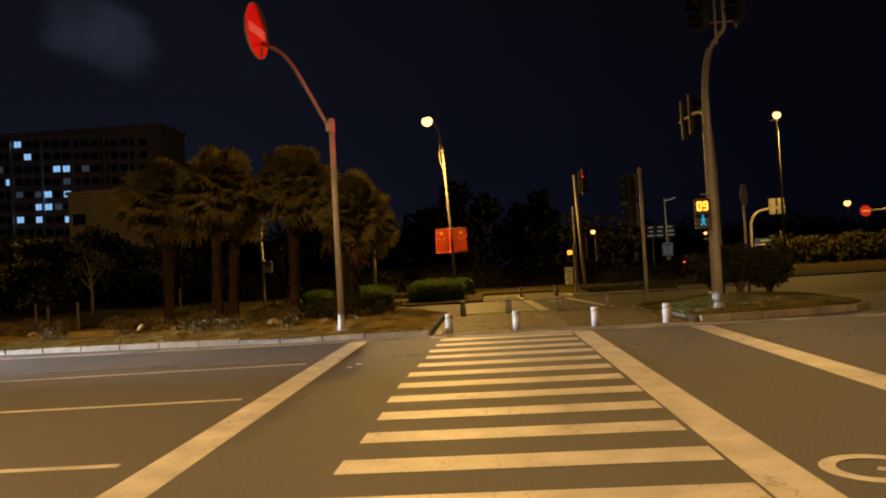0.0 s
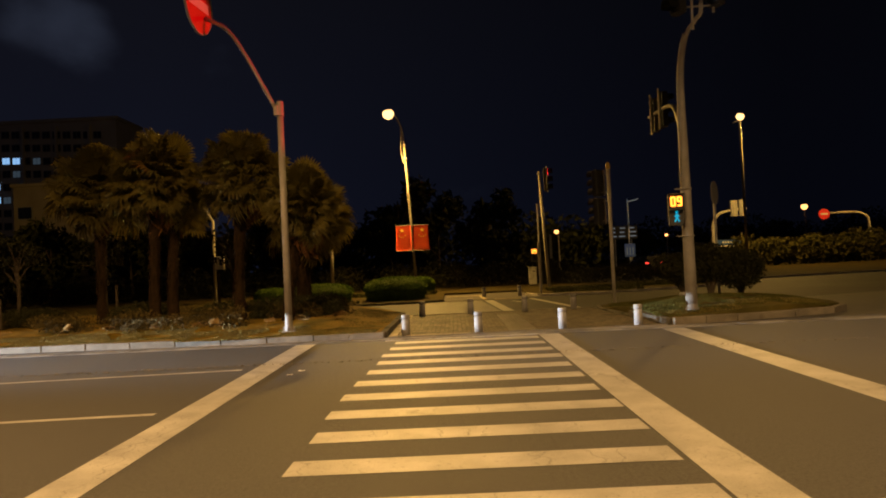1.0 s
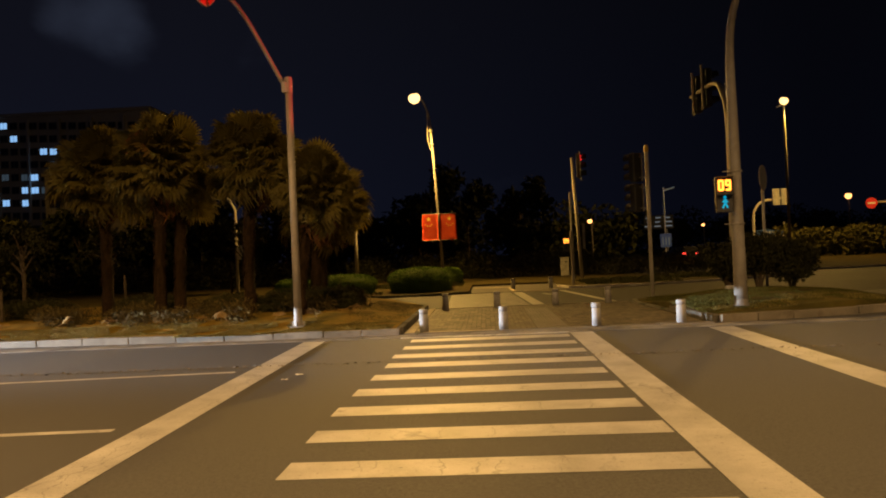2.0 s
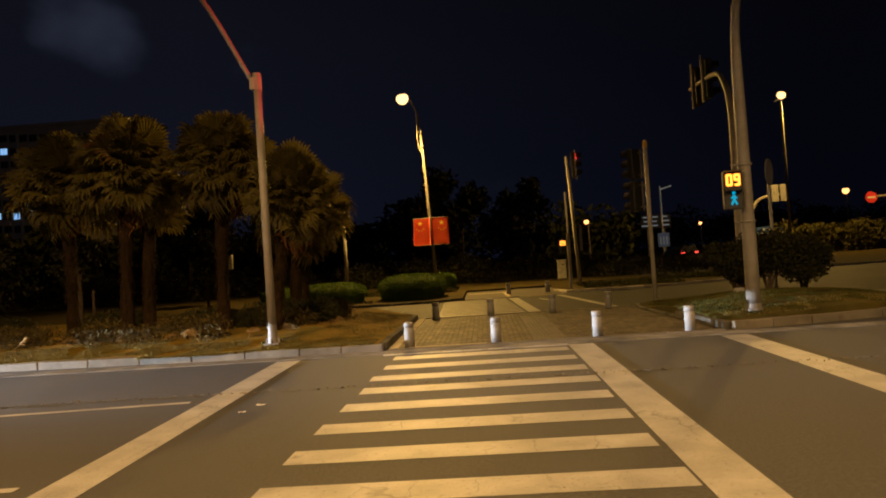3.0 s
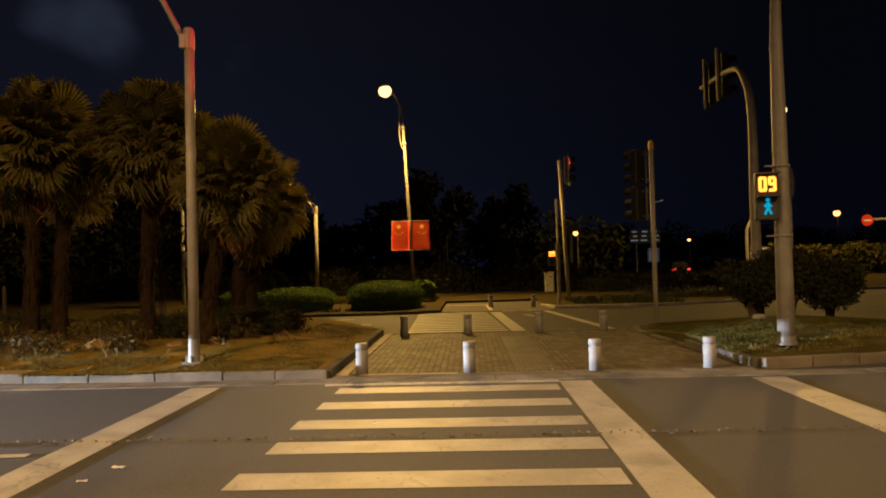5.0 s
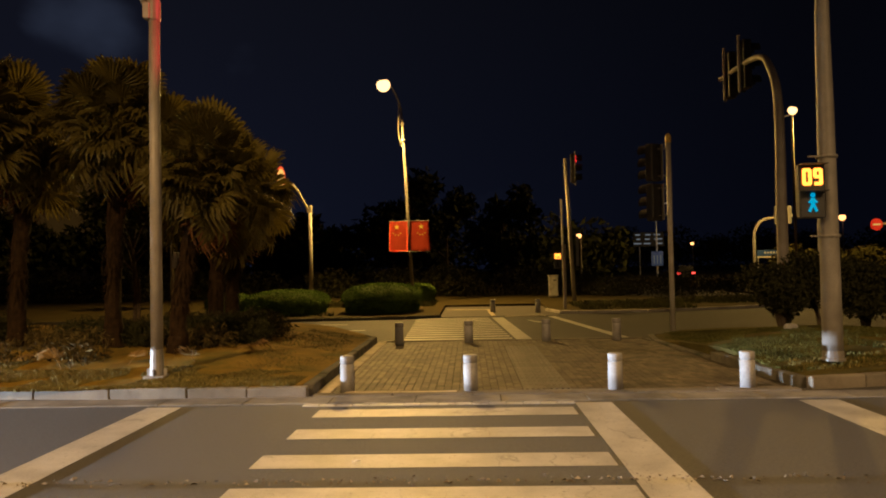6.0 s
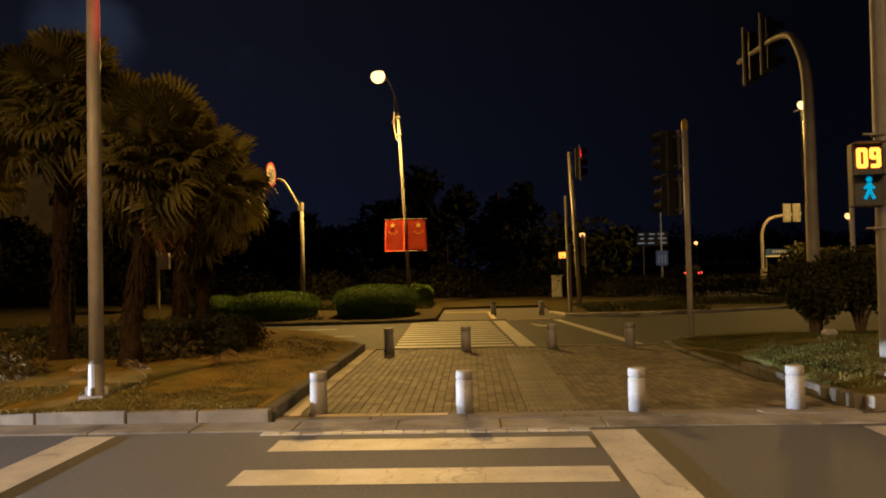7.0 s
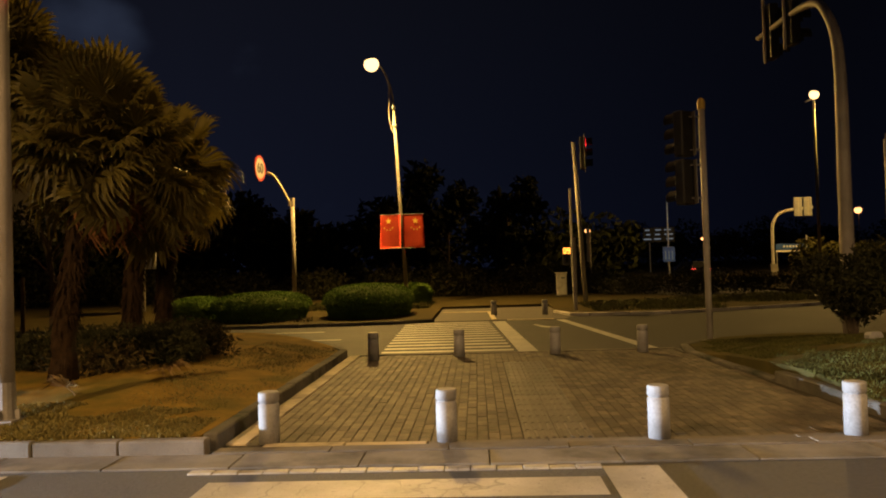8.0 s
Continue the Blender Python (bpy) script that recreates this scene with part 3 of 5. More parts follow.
def kerb(name, points, label, width=0.13, height=0.17, length=0.98, material=CONCRETE, base=-0.02, seed=1, stretch=True):
    """Kerb stones along a line, each a little uneven, with open joints."""
    r = random.Random(seed)
    top = thing(name, pose(0, 0, 0), label, "kerb", kind="structure")
    me = stone_mesh("kerb_stone", 1.0, width, height, material)
    for a, b in zip(points, points[1:]):
        d = Vector((b[0] - a[0], b[1] - a[1], 0))
        n = max(1, round(d.length / length))
        for i in range(n):
            c = Vector((a[0], a[1], 0)) + d * ((i + 0.5) / n)
            s = d.length / n - 0.007
            m = pose(c.x, c.y, base + r.uniform(-0.006, 0.006), 0, r.uniform(-0.5, 0.5), math.degrees(math.atan2(d.y, d.x)) + r.uniform(-0.4, 0.4))
            piece("kerb_stone", me, top, m @ Matrix.Diagonal((s, 1, 1, 1)))
    return top


kerb("kerb_left_front", [(-1.52, 16.22), (-3.0, 16.22), (-8.0, KERB_Y(-8) + 0.02), (-20.0, KERB_Y(-20) + 0.02), (-40.0, KERB_Y(-40) + 0.02)], "grey concrete kerb stones along the lawn", height=0.155)
kerb("kerb_left_side", [(-1.54, 16.32), (-1.54, 22.7), (-1.85, 23.42), (-2.6, 24.07)], "dark weathered kerb stones beside the paved crossing", material=KERB_DARK, length=0.9, seed=3)
kerb("kerb_left_back", [(-2.65, 24.09), (-4.0, 24.47), (-9.0, 24.97), (-16.0, 25.67), (-40.0, 27.67)], "weathered kerb stones along the second road", material=KERB_DARK, seed=4)
kerb("kerb_right_front", [(4.56, 16.34), (6.0, 16.64), (7.4, 17.02), (8.45, 17.42), (9.02, 18.05), (9.28, 19.0), (9.48, 20.5)], "grey kerb stones round the traffic island", seed=5)
kerb("kerb_right_side", [(4.52, 16.42), (4.36, 19.2)], "grey kerb stones beside the paved crossing", seed=6, length=0.6, height=0.16, material=KERB_DARK)
kerb("kerb_right_flush", [(4.36, 19.22), (4.17, 22.1), (4.34, 23.26), (5.2, 24.1), (6.6, 24.2), (8.4, 23.9), (9.4, 22.6)], "low sunken edging stones of the traffic island", seed=16, length=0.6, height=0.07, material=KERB_DARK)
kerb("kerb_far", [(-0.45, 30.45), (-1.5, 30.0), (-4.0, 29.75), (-9.0, 29.8), (-20.0, 30.4), (-40.0, 32.0)], "weathered kerb stones of the far verge", material=KERB_DARK, seed=7, height=0.12)
kerb("kerb_median", [(3.12, 33.0), (3.48, 31.62), (3.95, 31.37), (6.2, 31.37), (9.0, 32.45), (11.4, 33.5), (12.9, 34.2), (13.5, 35.2), (12.7, 36.8)], "pale kerb stones of the far median, lamplight in their tone", material=KERB_LAMPLIT, seed=8, height=0.12)
kerb("kerb_far_right", [(14.2, 39.4), (18.0, 40.0), (40.0, 47.4), (80.0, 60.4)], "pale kerb stones along the far road, lamplight in their tone", material=KERB_LAMPLIT, seed=9, length=2.0, height=0.12)


# ---------------------------------------------------------------- woods and far things
def tree(name, x, y, h, spread, seed, leaf=FOREST, count=1500, size=0.30, label="dark broadleaf tree standing at the wood's edge", base=0.1, trunk=0.14, group="trees of the wood"):
    r = random.Random(seed)
    top = thing(name, pose(x, y, base), label, "tree", group)
    bm = bmesh.new()
    lean = Vector((r.uniform(-0.3, 0.3), r.uniform(-0.3, 0.3), 0))
    tube(bm, bent([(0, 0, 0), lean * 0.4 + Vector((0, 0, h * 0.3)), lean + Vector((0, 0, h * 0.75))], 4), [trunk * (1 - 0.08 * i) for i in range(9)], 8)
    spots = []
    for k in range(9):
        a = k * 2.4 + r.uniform(-0.4, 0.4)
        z = h * r.uniform(0.32, 0.88)
        reach = spread * (1.05 - abs(z / h - 0.5)) * r.uniform(0.35, 0.75)
        tip = Vector((math.cos(a) * reach, math.sin(a) * reach, z))
        tube(bm, [lean * 0.6 + Vector((0, 0, z * 0.62)), tip * 0.6 + Vector((0, 0, z * 0.36)), tip], [trunk * 0.45, trunk * 0.28, 0.02], 6)
        spots.append((tip.x, tip.y, tip.z, spread * r.uniform(0.30, 0.5), spread * r.uniform(0.30, 0.5), h * r.uniform(0.10, 0.18)))
    part("trunk", bm, BARK, top)
    leaf_cloud("crown", leaf, spots, count, size, seed, top, shell=0.2)
    return top


r = random.Random(11)
for i in range(24):
    tree("wood_tree", -62 + i * 2.8 + r.uniform(-1, 1), 52 + r.uniform(0, 12), r.uniform(5.2, 7.2) + (1.6 if 20 <= i <= 23 else 0), r.uniform(2.6, 3.6), 100 + i)
for i in range(6):
    tree("wood_tree", 22 + i * 10.0 + r.uniform(-1, 1), 158 + r.uniform(0, 12), r.uniform(7, 10), r.uniform(4.5, 6.0), 160 + i)
ob = leaf_cloud("far_wood", FOREST, [(-110 + 3.4 * i + r.uniform(-1, 1), 74 + r.uniform(-2, 4), 2.6, 3.2, 2.0, r.uniform(2.8, 4.2)) for i in range(37)] + [(20 + 7 * i, 176 + r.uniform(-4, 4), 4.0, 6.0, 3.0, r.uniform(4.0, 6.5)) for i in range(26)], 60000, 0.42, 24, shell=0.1)
tagged(ob, "dark dense wood closing the view", "wood", kind="stuff")
UNDERWOOD = surface("underwood_leaf", (0.03, 0.03, 0.009), (0.066, 0.064, 0.018), 0.8, 0.9, 0.0, per="island", spread=0.4)
ob = leaf_cloud("undergrowth", UNDERWOOD, [(-60 + 1.9 * i + r.uniform(-0.5, 0.5), 47 + r.uniform(-1.0, 2.0), 0.7, 1.5, 1.0, r.uniform(0.6, 1.3)) for i in range(36)], 40000, 0.10, 21, shell=0.3)
tagged(ob, "dark dense undergrowth in front of the wood", "undergrowth", kind="stuff")
ob = leaf_cloud("median_planting", UNDERWOOD, [(5.0 + 0.8 * i, 35.2 + 0.28 * i + r.uniform(-0.5, 0.5), 0.16, 0.7, 0.8, r.uniform(0.06, 0.12)) for i in range(11)] + [(6 + 1.3 * i, 44 + r.uniform(-1, 1), 0.5, 1.2, 0.8, r.uniform(0.4, 0.8)) for i in range(9)], 20000, 0.055, 22, shell=0.2)
tagged(ob, "low dark planting on the far median", "planting", kind="stuff")
ob = leaf_cloud("lit_hedge", YELLOW_LEAF, [(26 + 2.0 * i + r.uniform(-0.5, 0.5), 66 + 0.35 * i + r.uniform(-0.6, 0.6), 1.3, 1.6, 1.3, r.uniform(1.1, 1.7)) for i in range(20)], 22000, 0.20, 23, shell=0.3)
tagged(ob, "yellow-green hedge under the far street lamp", "hedge", kind="stuff")


def apartment_block():
    top = thing("apartment_block", pose(-100.0, 172.0, 0.0), "dark apartment block with some cool lit windows", "building")
    w, h = 62.0, 39.0
    bm = bmesh.new()
    block(bm, (w, 14.0, h), (-8.0, 7.0, h / 2), 0.1)
    part("wall", bm, WALL_DARK, top)
    bm = bmesh.new()
    block(bm, (w + 0.8, 14.8, 0.8), (-8.0, 7.0, h + 0.4), 0.1)
    for k in range(4):
        block(bm, (5.0, 5.0, 1.2), (-32 + 15 * k, 7, h + 1.3), 0.1)
    part("roof", bm, WALL_DARK, top)
    lit = {(-5, 12), (-4, 11), (-1, 10), (0, 10), (-6, 9), (-2, 8), (0, 8), (-2, 7), (-3, 7), (-5, 6), (-3, 6), (0, 6)}
    dim = {(2, 10), (0, 9), (-3, 8), (-1, 7), (-7, 10), (1, 7), (-5, 8), (2, 8)}
    fr, pane = bmesh.new(), bmesh.new()
    block(fr, (1.9, 0.18, 1.8))
    block(pane, (0.78, 0.08, 1.5))
    frame_me = mesh_of("window_frame", fr, SIGN_BACK)
    panes = {}
    for nm, mt in (("lit", WIN_BLUE), ("dim", DIM_GLOW), ("dark", GLASS_DARK)):
        b = bmesh.new()
        block(b, (0.78, 0.08, 1.45))
        panes[nm] = mesh_of("pane", b, mt)
    pane.free()
    for c in range(-12, 9):
        for s in range(4, 13):
            state = "lit" if (c, s) in lit else "dim" if (c, s) in dim else "dark"
            win = piece("window", frame_me, top, pose(c * 2.4 - 0.6, -0.03, -0.2 + s * 3.05 - 0.11 * c))
            for dx in (-0.44, 0.44):
                piece("pane", panes[state], win, pose(dx, -0.09, 0))
    for c in range(-12, 9, 3):
        bm = bmesh.new()
        block(bm, (0.5, 0.9, h - 2), (c * 2.6 + 1.3, -0.42, h / 2), 0.05)
        part("pier", bm, WALL_DARK, top)


apartment_block()


def pale_building():
    top = thing("pale_building", pose(-37.6, 72.0, 0.0), "low pale rendered building behind the palms", "building")
    bm = bmesh.new()
    block(bm, (9.6, 12.0, 11.0), (0, 6.0, 5.5), 0.06)
    part("wall", bm, WALL_PALE, top)
    bm = bmesh.new()
    block(bm, (10.0, 12.4, 0.35), (0, 6.0, 11.1), 0.05)
    block(bm, (1.6, 1.6, 0.7), (-1.0, 4.0, 11.6), 0.05)
    part("roof", bm, WALL_PALE, top)
    for x, z, mt in ((-3.6, 8.4, GLASS_DARK), (-3.4, 5.0, WIN_BLUE), (2.2, 8.4, GLASS_DARK)):
        bm = bmesh.new()
        block(bm, (1.5, 0.2, 1.3), (x, -0.02, z), 0.02)
        win = part("window", bm, SIGN_BACK, top)
        bm = bmesh.new()
        block(bm, (1.3, 0.08, 0.5 if mt is WIN_BLUE else 1.1), (x, -0.12, z), 0.01)
        part("pane", bm, mt, win)
    bm = bmesh.new()
    tube(bm, [(4.2, 1, 11.2), (4.2, 1, 13.2)], 0.06, 8)
    part("mast", bm, GALV, top)


pale_building()
tree("amber_tree", -29.0, 45.0, 4.6, 3.4, 301, YELLOW_LEAF, 1800, 0.22, "amber-lit broadleaf tree beyond the lawn")
tree("amber_tree", -33.5, 46.5, 3.8, 3.0, 302, YELLOW_LEAF, 1400, 0.22, "amber-lit broadleaf tree beyond the lawn")


# ---------------------------------------------------------------- poles, lamps and signs
def lamp_head(top, tip, material=LAMP_GLOW, size=1.0, turn=0.0):
    """A cobra-head lantern: a shell over a glowing bowl."""
    bm = bmesh.new()
    lathe(bm, [(0.05, 0.10), (0.13, 0.09), (0.17, 0.06), (0.18, 0.03)], 16)
    for v in bm.verts:
        v.co = Vector((v.co.x * 1.4 * size, v.co.y * size, v.co.z * size))
    bm.transform(Matrix.Translation(tip) @ Matrix.Rotation(radians(turn), 4, "Y"))
    head = smooth(part("lantern", bm, GALV, top))
    bm = bmesh.new()
    lathe(bm, [(0.12, 0.06), (0.21, -0.01), (0.245, -0.12), (0.235, -0.24), (0.18, -0.35), (0.09, -0.42), (0.02, -0.44)], 16)
    for v in bm.verts:
        v.co = Vector((v.co.x * 1.2 * size, v.co.y * size, v.co.z * size))
    bm.transform(Matrix.Translation(tip) @ Matrix.Rotation(radians(turn), 4, "Y"))
    bowl = smooth(part("bowl", bm, material, head, "glowing sodium bowl"))
    bowl.visible_shadow = False
    return head


def street_lamp_main():
    top = thing("street_lamp", pose(-1.90, 38.4, 0.1), "pale street lamp with curved arm and glowing sodium lantern", "street lamp")
    lean = -0.045
    bm = bmesh.new()
    tube(bm, [(0, 0, 0), (lean * 3.5, 0, 3.5), (lean * 7.8, 0, 7.8)], [0.080, 0.066, 0.050], 12)
    smooth(part("pole", bm, LAMP_SHAFT, top))
    bm = bmesh.new()
    tube(bm, bent([(-0.33, 0, 7.3), (-0.34, -0.02, 7.8), (-0.42, -0.3, 8.4), (-0.66, -0.75, 8.95), (-0.92, -1.1, 9.10)], 5), 0.035, 10)
    smooth(part("arm", bm, LAMP_SHAFT, top))
    bm = bmesh.new()
    tube(bm, bent([(-0.44, -0.32, 8.42), (-0.47, -0.2, 7.9), (-0.50, -0.08, 7.3), (-0.42, -0.02, 6.75), (-0.33, 0, 6.62)], 5), 0.026, 8)
    smooth(part("brace", bm, LAMP_SHAFT, top))
    for z in (6.9, 7.6):
        bm = bmesh.new()
        lathe(bm, [(0.085, -0.05), (0.095, 0.0), (0.085, 0.05)], 12, (lean * z, 0, z))
        part("clamp", bm, GALV, top)
    bm = bmesh.new()
    lathe(bm, [(0.16, 0), (0.16, 0.03), (0.11, 0.06), (0.11, 0.5), (0.10, 0.52)], 14)
    part("base", bm, POLE_GREY, top)
    lamp_head(top, (-1.0, -1.2, 9.12), size=0.96, turn=-8)
    return top


street_lamp_main()


def street_lamp_right():
    top = thing("street_lamp", pose(23.4, 60.1, 0.1), "tall street lamp with glowing sodium lantern beyond the bushes", "street lamp")
    bm = bmesh.new()
    tube(bm, [(0, 0, 0), (0.0, 0, 11.9)], [0.11, 0.075], 12)
    smooth(part("pole", bm, LAMP_SHAFT, top))
    bm = bmesh.new()
    tube(bm, [(-0.55, 0, 11.65), (0.1, 0, 11.9)], 0.05, 8)
    part("arm", bm, POLE_GREY, top)
    lamp_head(top, (0.0, -0.2, 12.25), size=1.08, turn=10)


street_lamp_right()


def distant_lamp(x, y, z, size, label="distant street lamp with a small sodium light"):
    top = thing("street_lamp", pose(x, y, 0.0), label, "street lamp", "distant street lamps")
    bm = bmesh.new()
    tube(bm, [(0, 0, 0), (0, 0, z)], [0.09, 0.06], 8)
    part("pole", bm, POLE_DARK, top)
    lamp_head(top, (-0.2, -0.3, z), LAMP_FAR, size)


distant_lamp(61.0, 129.5, 8.9, 1.9)
distant_lamp(9.9, 70.0, 4.2, 0.75)
distant_lamp(43.0, 150.0, 5.6, 1.1)


def star(bm, cx, cz, r, y, turn=0.0):
    vs = []
    for k in range(10):
        a = math.pi / 2 + turn + k * math.pi / 5
        q = r if k % 2 == 0 else r * 0.40
        vs.append(bm.verts.new((cx + q * math.cos(a), y, cz + q * math.sin(a))))
    bm.faces.new(vs)


def flag(side):
    """A red flag hung from a short rod, its stars near the outer top corner."""
    top = thing("flag", pose(-2.02, 38.2, 2.28, 0, 0, 8 * side), "red cloth flag with gold stars on the lamp post", "flag", "flags on the lamp post")
    w, h = 0.78, 1.30
    bm = bmesh.new()
    nx, nz = 12, 14
    wave = lambda u, v: 0.012 * math.sin(u * 7 + v * 2) * (1.1 - v)
    grid = [[bm.verts.new((side * (0.05 + w * i / nx + 0.04 * (1 - k / nz) * i / nx), wave(i / nx, k / nz), h * k / nz)) for i in range(nx + 1)] for k in range(nz + 1)]
    for k in range(nz):
        for i in range(nx):
            bm.faces.new((grid[k][i], grid[k][i + 1], grid[k + 1][i + 1], grid[k + 1][i]))
    bmesh.ops.solidify(bm, geom=bm.faces[:], thickness=0.006)
    smooth(part("cloth", bm, FLAG_RED, top))
    bm = bmesh.new()
    cx = side * (w * 0.66)
    star(bm, cx, h * 0.80, 0.13, -0.022)
    part("large_star", bm, FLAG_GOLD, top)
    for dx, dz in ((-0.16, 0.60), (-0.06, 0.545), (0.06, 0.545), (0.16, 0.60)):
        bm = bmesh.new()
        star(bm, cx + dx, h * dz, 0.045, -0.022)
        part("small_star", bm, FLAG_GOLD, top)
    for z in (h, 0.01):
        bm = bmesh.new()
        tube(bm, [(0, 0, z), (side * (w + 0.08), 0, z)], 0.012, 6)
        part("rod", bm, GALV, top)


flag(-1)
flag(1)


def round_sign(name, at, base_z, post_h, elbow, tip, radius, label, category, face, post_r=0.10, legend=""):
    """A post with a bent arm that carries a round sign, turned to the side road."""
    top = thing(name, pose(at[0], at[1], base_z), label, category)
    bm = bmesh.new()
    tube(bm, [(0, 0, 0), (0, 0, post_h)], [post_r, post_r * 0.86], 14)
    smooth(part("post", bm, POLE_GREY, top))
    bm = bmesh.new()
    r = post_r
    block(bm, (r * 3.4, r * 3.4, 0.04), (0, 0, 0.02), 0.005)
    for a in range(4):
        q = Matrix.Rotation(a * math.pi / 2, 3, "Z")
        block(bm, (r * 0.8, 0.02, r * 1.6), q @ Vector((r * 1.25, 0, r * 0.8)), 0, q)
    part("base_plate", bm, POLE_BASE, top)
    bm = bmesh.new()
    lathe(bm, [(r * 1.18, 0.04), (r * 1.08, 0.16), (r * 1.03, 0.38)], 14)
    part("base_sleeve", bm, POLE_BASE, top)
    bm = bmesh.new()
    lathe(bm, [(r * 0.98, post_h - 0.30), (r * 1.05, post_h - 0.28), (r * 1.05, post_h - 0.04), (r * 0.9, post_h + 0.03)], 14)
    block(bm, (r * 1.2, r * 2.4, 0.22), (-r * 0.9, 0, post_h - 0.18), 0.01)
    part("collar", bm, POLE_GREY, top)
    bm = bmesh.new()
    tube(bm, bent([(-r * 0.6, 0, post_h - 0.2), elbow, tip], 6), r * 0.55, 10)
    smooth(part("arm", bm, POLE_GREY, top))
    m = face
    bm = bmesh.new()
    disc(bm, radius, 0.03, m)
    plate = part("sign_plate", bm, SIGN_RED if not legend else SIGN_DIMMED, top)
    bm = bmesh.new()
    annulus(bm, radius * 0.97, radius * 1.015, 0.05, m)
    part("rim", bm, SIGN_BACK if not legend else RED_DIMMED, plate)
    if legend:
        bm = bmesh.new()
        annulus(bm, radius * 0.82, radius * 0.965, 0.012, m @ pose(0, 0, 0.016))
        part("red_ring", bm, RED_DIMMED, plate)
        lettering("legend", legend, radius * 1.15, BLACK, m @ pose(0, 0, 0.02), plate)
    else:
        bm = bmesh.new()
        block(bm, (radius * 1.45, radius * 0.34, 0.012))
        bm.transform(m @ pose(0, 0, 0.016))
        part("white_bar", bm, SIGN_WHITE, plate)
    bm = bmesh.new()
    for s in (-0.35, 0.35):
        block(bm, (radius * 1.2, 0.05, 0.03), (0, radius * s, -0.03))
    bm.transform(m)
    part("bracket", bm, GALV, plate)
    return top


def facing(x, y, z, yaw):
    """A plate at a place whose front looks level along yaw (0: to -y, 90: to +x)."""
    return pose(x, y, z) @ Matrix.Rotation(radians(yaw), 4, "Z") @ Matrix.Rotation(radians(90), 4, "X")


round_sign("no_entry_sign", (-3.66, 16.85), 0.17, 5.05, (-0.95, -0.02, 6.55), (-1.60, 0.10, 7.05), 0.66,
           "grey steel post with bent arm and red no-entry sign", "road sign", facing(-1.66, -0.16, 7.28, 84), 0.080)
round_sign("speed_sign", (-6.05, 37.6), 0.1, 4.15, (-0.62, 0, 4.95), (-0.95, 0, 5.15), 0.48,
           "grey post with bent arm and round speed limit sign", "road sign", facing(-1.16, -0.16, 5.3, 83), 0.09, legend="60")


def signal_head(parent, m, lenses=3, lit=None, w=0.34, pitch=0.36, backplate=True):
    """A vertical signal housing with hooded lenses; its front looks to local -y."""
    h = pitch * lenses
    bm = bmesh.new()
    block(bm, (w, 0.2, h), (0, 0, 0), 0.02)
    bm.transform(m)
    body = part("signal_housing", bm, BLACK, parent)
    if backplate:
        bm = bmesh.new()
        block(bm, (w * 1.7, 0.02, h * 1.14), (0, -0.06, 0), 0.006)
        bm.transform(m)
        part("backboard", bm, SIGN_BACK, body)
    for k in range(lenses):
        z = h / 2 - pitch * (k + 0.5)
        bm = bmesh.new()
        disc(bm, w * 0.40, 0.02, m @ pose(0, -0.11, z, 90), 20)
        part("lens", bm, RED_LED if lit == k else GLASS_DARK, body)
        bm = bmesh.new()
        q = m @ pose(0, -0.11, z, 90)
        n = 12
        a = [bm.verts.new(q @ Vector((w * 0.45 * math.cos(math.pi * (i / n * 1.3 - 0.15)), w * 0.45 * math.sin(math.pi * (i / n * 1.3 - 0.15)), 0))) for i in range(n + 1)]
        b = [bm.verts.new(q @ Vector((w * 0.45 * math.cos(math.pi * (i / n * 1.3 - 0.15)), w * 0.45 * math.sin(math.pi * (i / n * 1.3 - 0.15)), 0.22))) for i in range(n + 1)]
        for i in range(n):
            bm.faces.new((a[i], a[i + 1], b[i + 1], b[i]))
        bmesh.ops.solidify(bm, geom=bm.faces[:], thickness=0.006)
        part("hood", bm, BLACK, body)
    return body


SEGMENTS = {"0": "abcdef", "9": "abcdfg"}


def digit(parent, char, m, w, h, t):
    """A seven-bar LED digit, in one mesh."""
    bars = {"a": (0, h / 2, w, t), "g": (0, 0, w, t), "d": (0, -h / 2, w, t), "f": (-w / 2, h / 4, t, h / 2), "b": (w / 2, h / 4, t, h / 2), "e": (-w / 2, -h / 4, t, h / 2), "c": (w / 2, -h / 4, t, h / 2)}
    bm = bmesh.new()
    for s in SEGMENTS[char]:
        x, z, bw, bh = bars[s]
        k = 0.002 * "abcdefg".index(s)
        block(bm, (bw + t * 0.5, 0.012, bh + t * 0.5), (x, -k, z), 0.004)
    bm.transform(m)
    return part("digit", bm, AMBER_LED, parent)


def walking_figure(bm):
    """The walk symbol: round head, slanted trunk, two legs and an arm."""
    disc(bm, 0.030, 0.01, pose(0, 0, 0.095, 90), 14)
    for (ax, az), (bx, bz), r in (((0, 0.06), (0.0, -0.02), 0.026), ((0, -0.01), (-0.045, -0.11), 0.018), ((0, -0.01), (0.045, -0.11), 0.018), ((0, 0.05), (-0.05, 0.0), 0.013), ((0, 0.05), (0.05, 0.0), 0.013)):
        tube(bm, [(ax, 0, az), (bx, 0, bz)], r, 8)


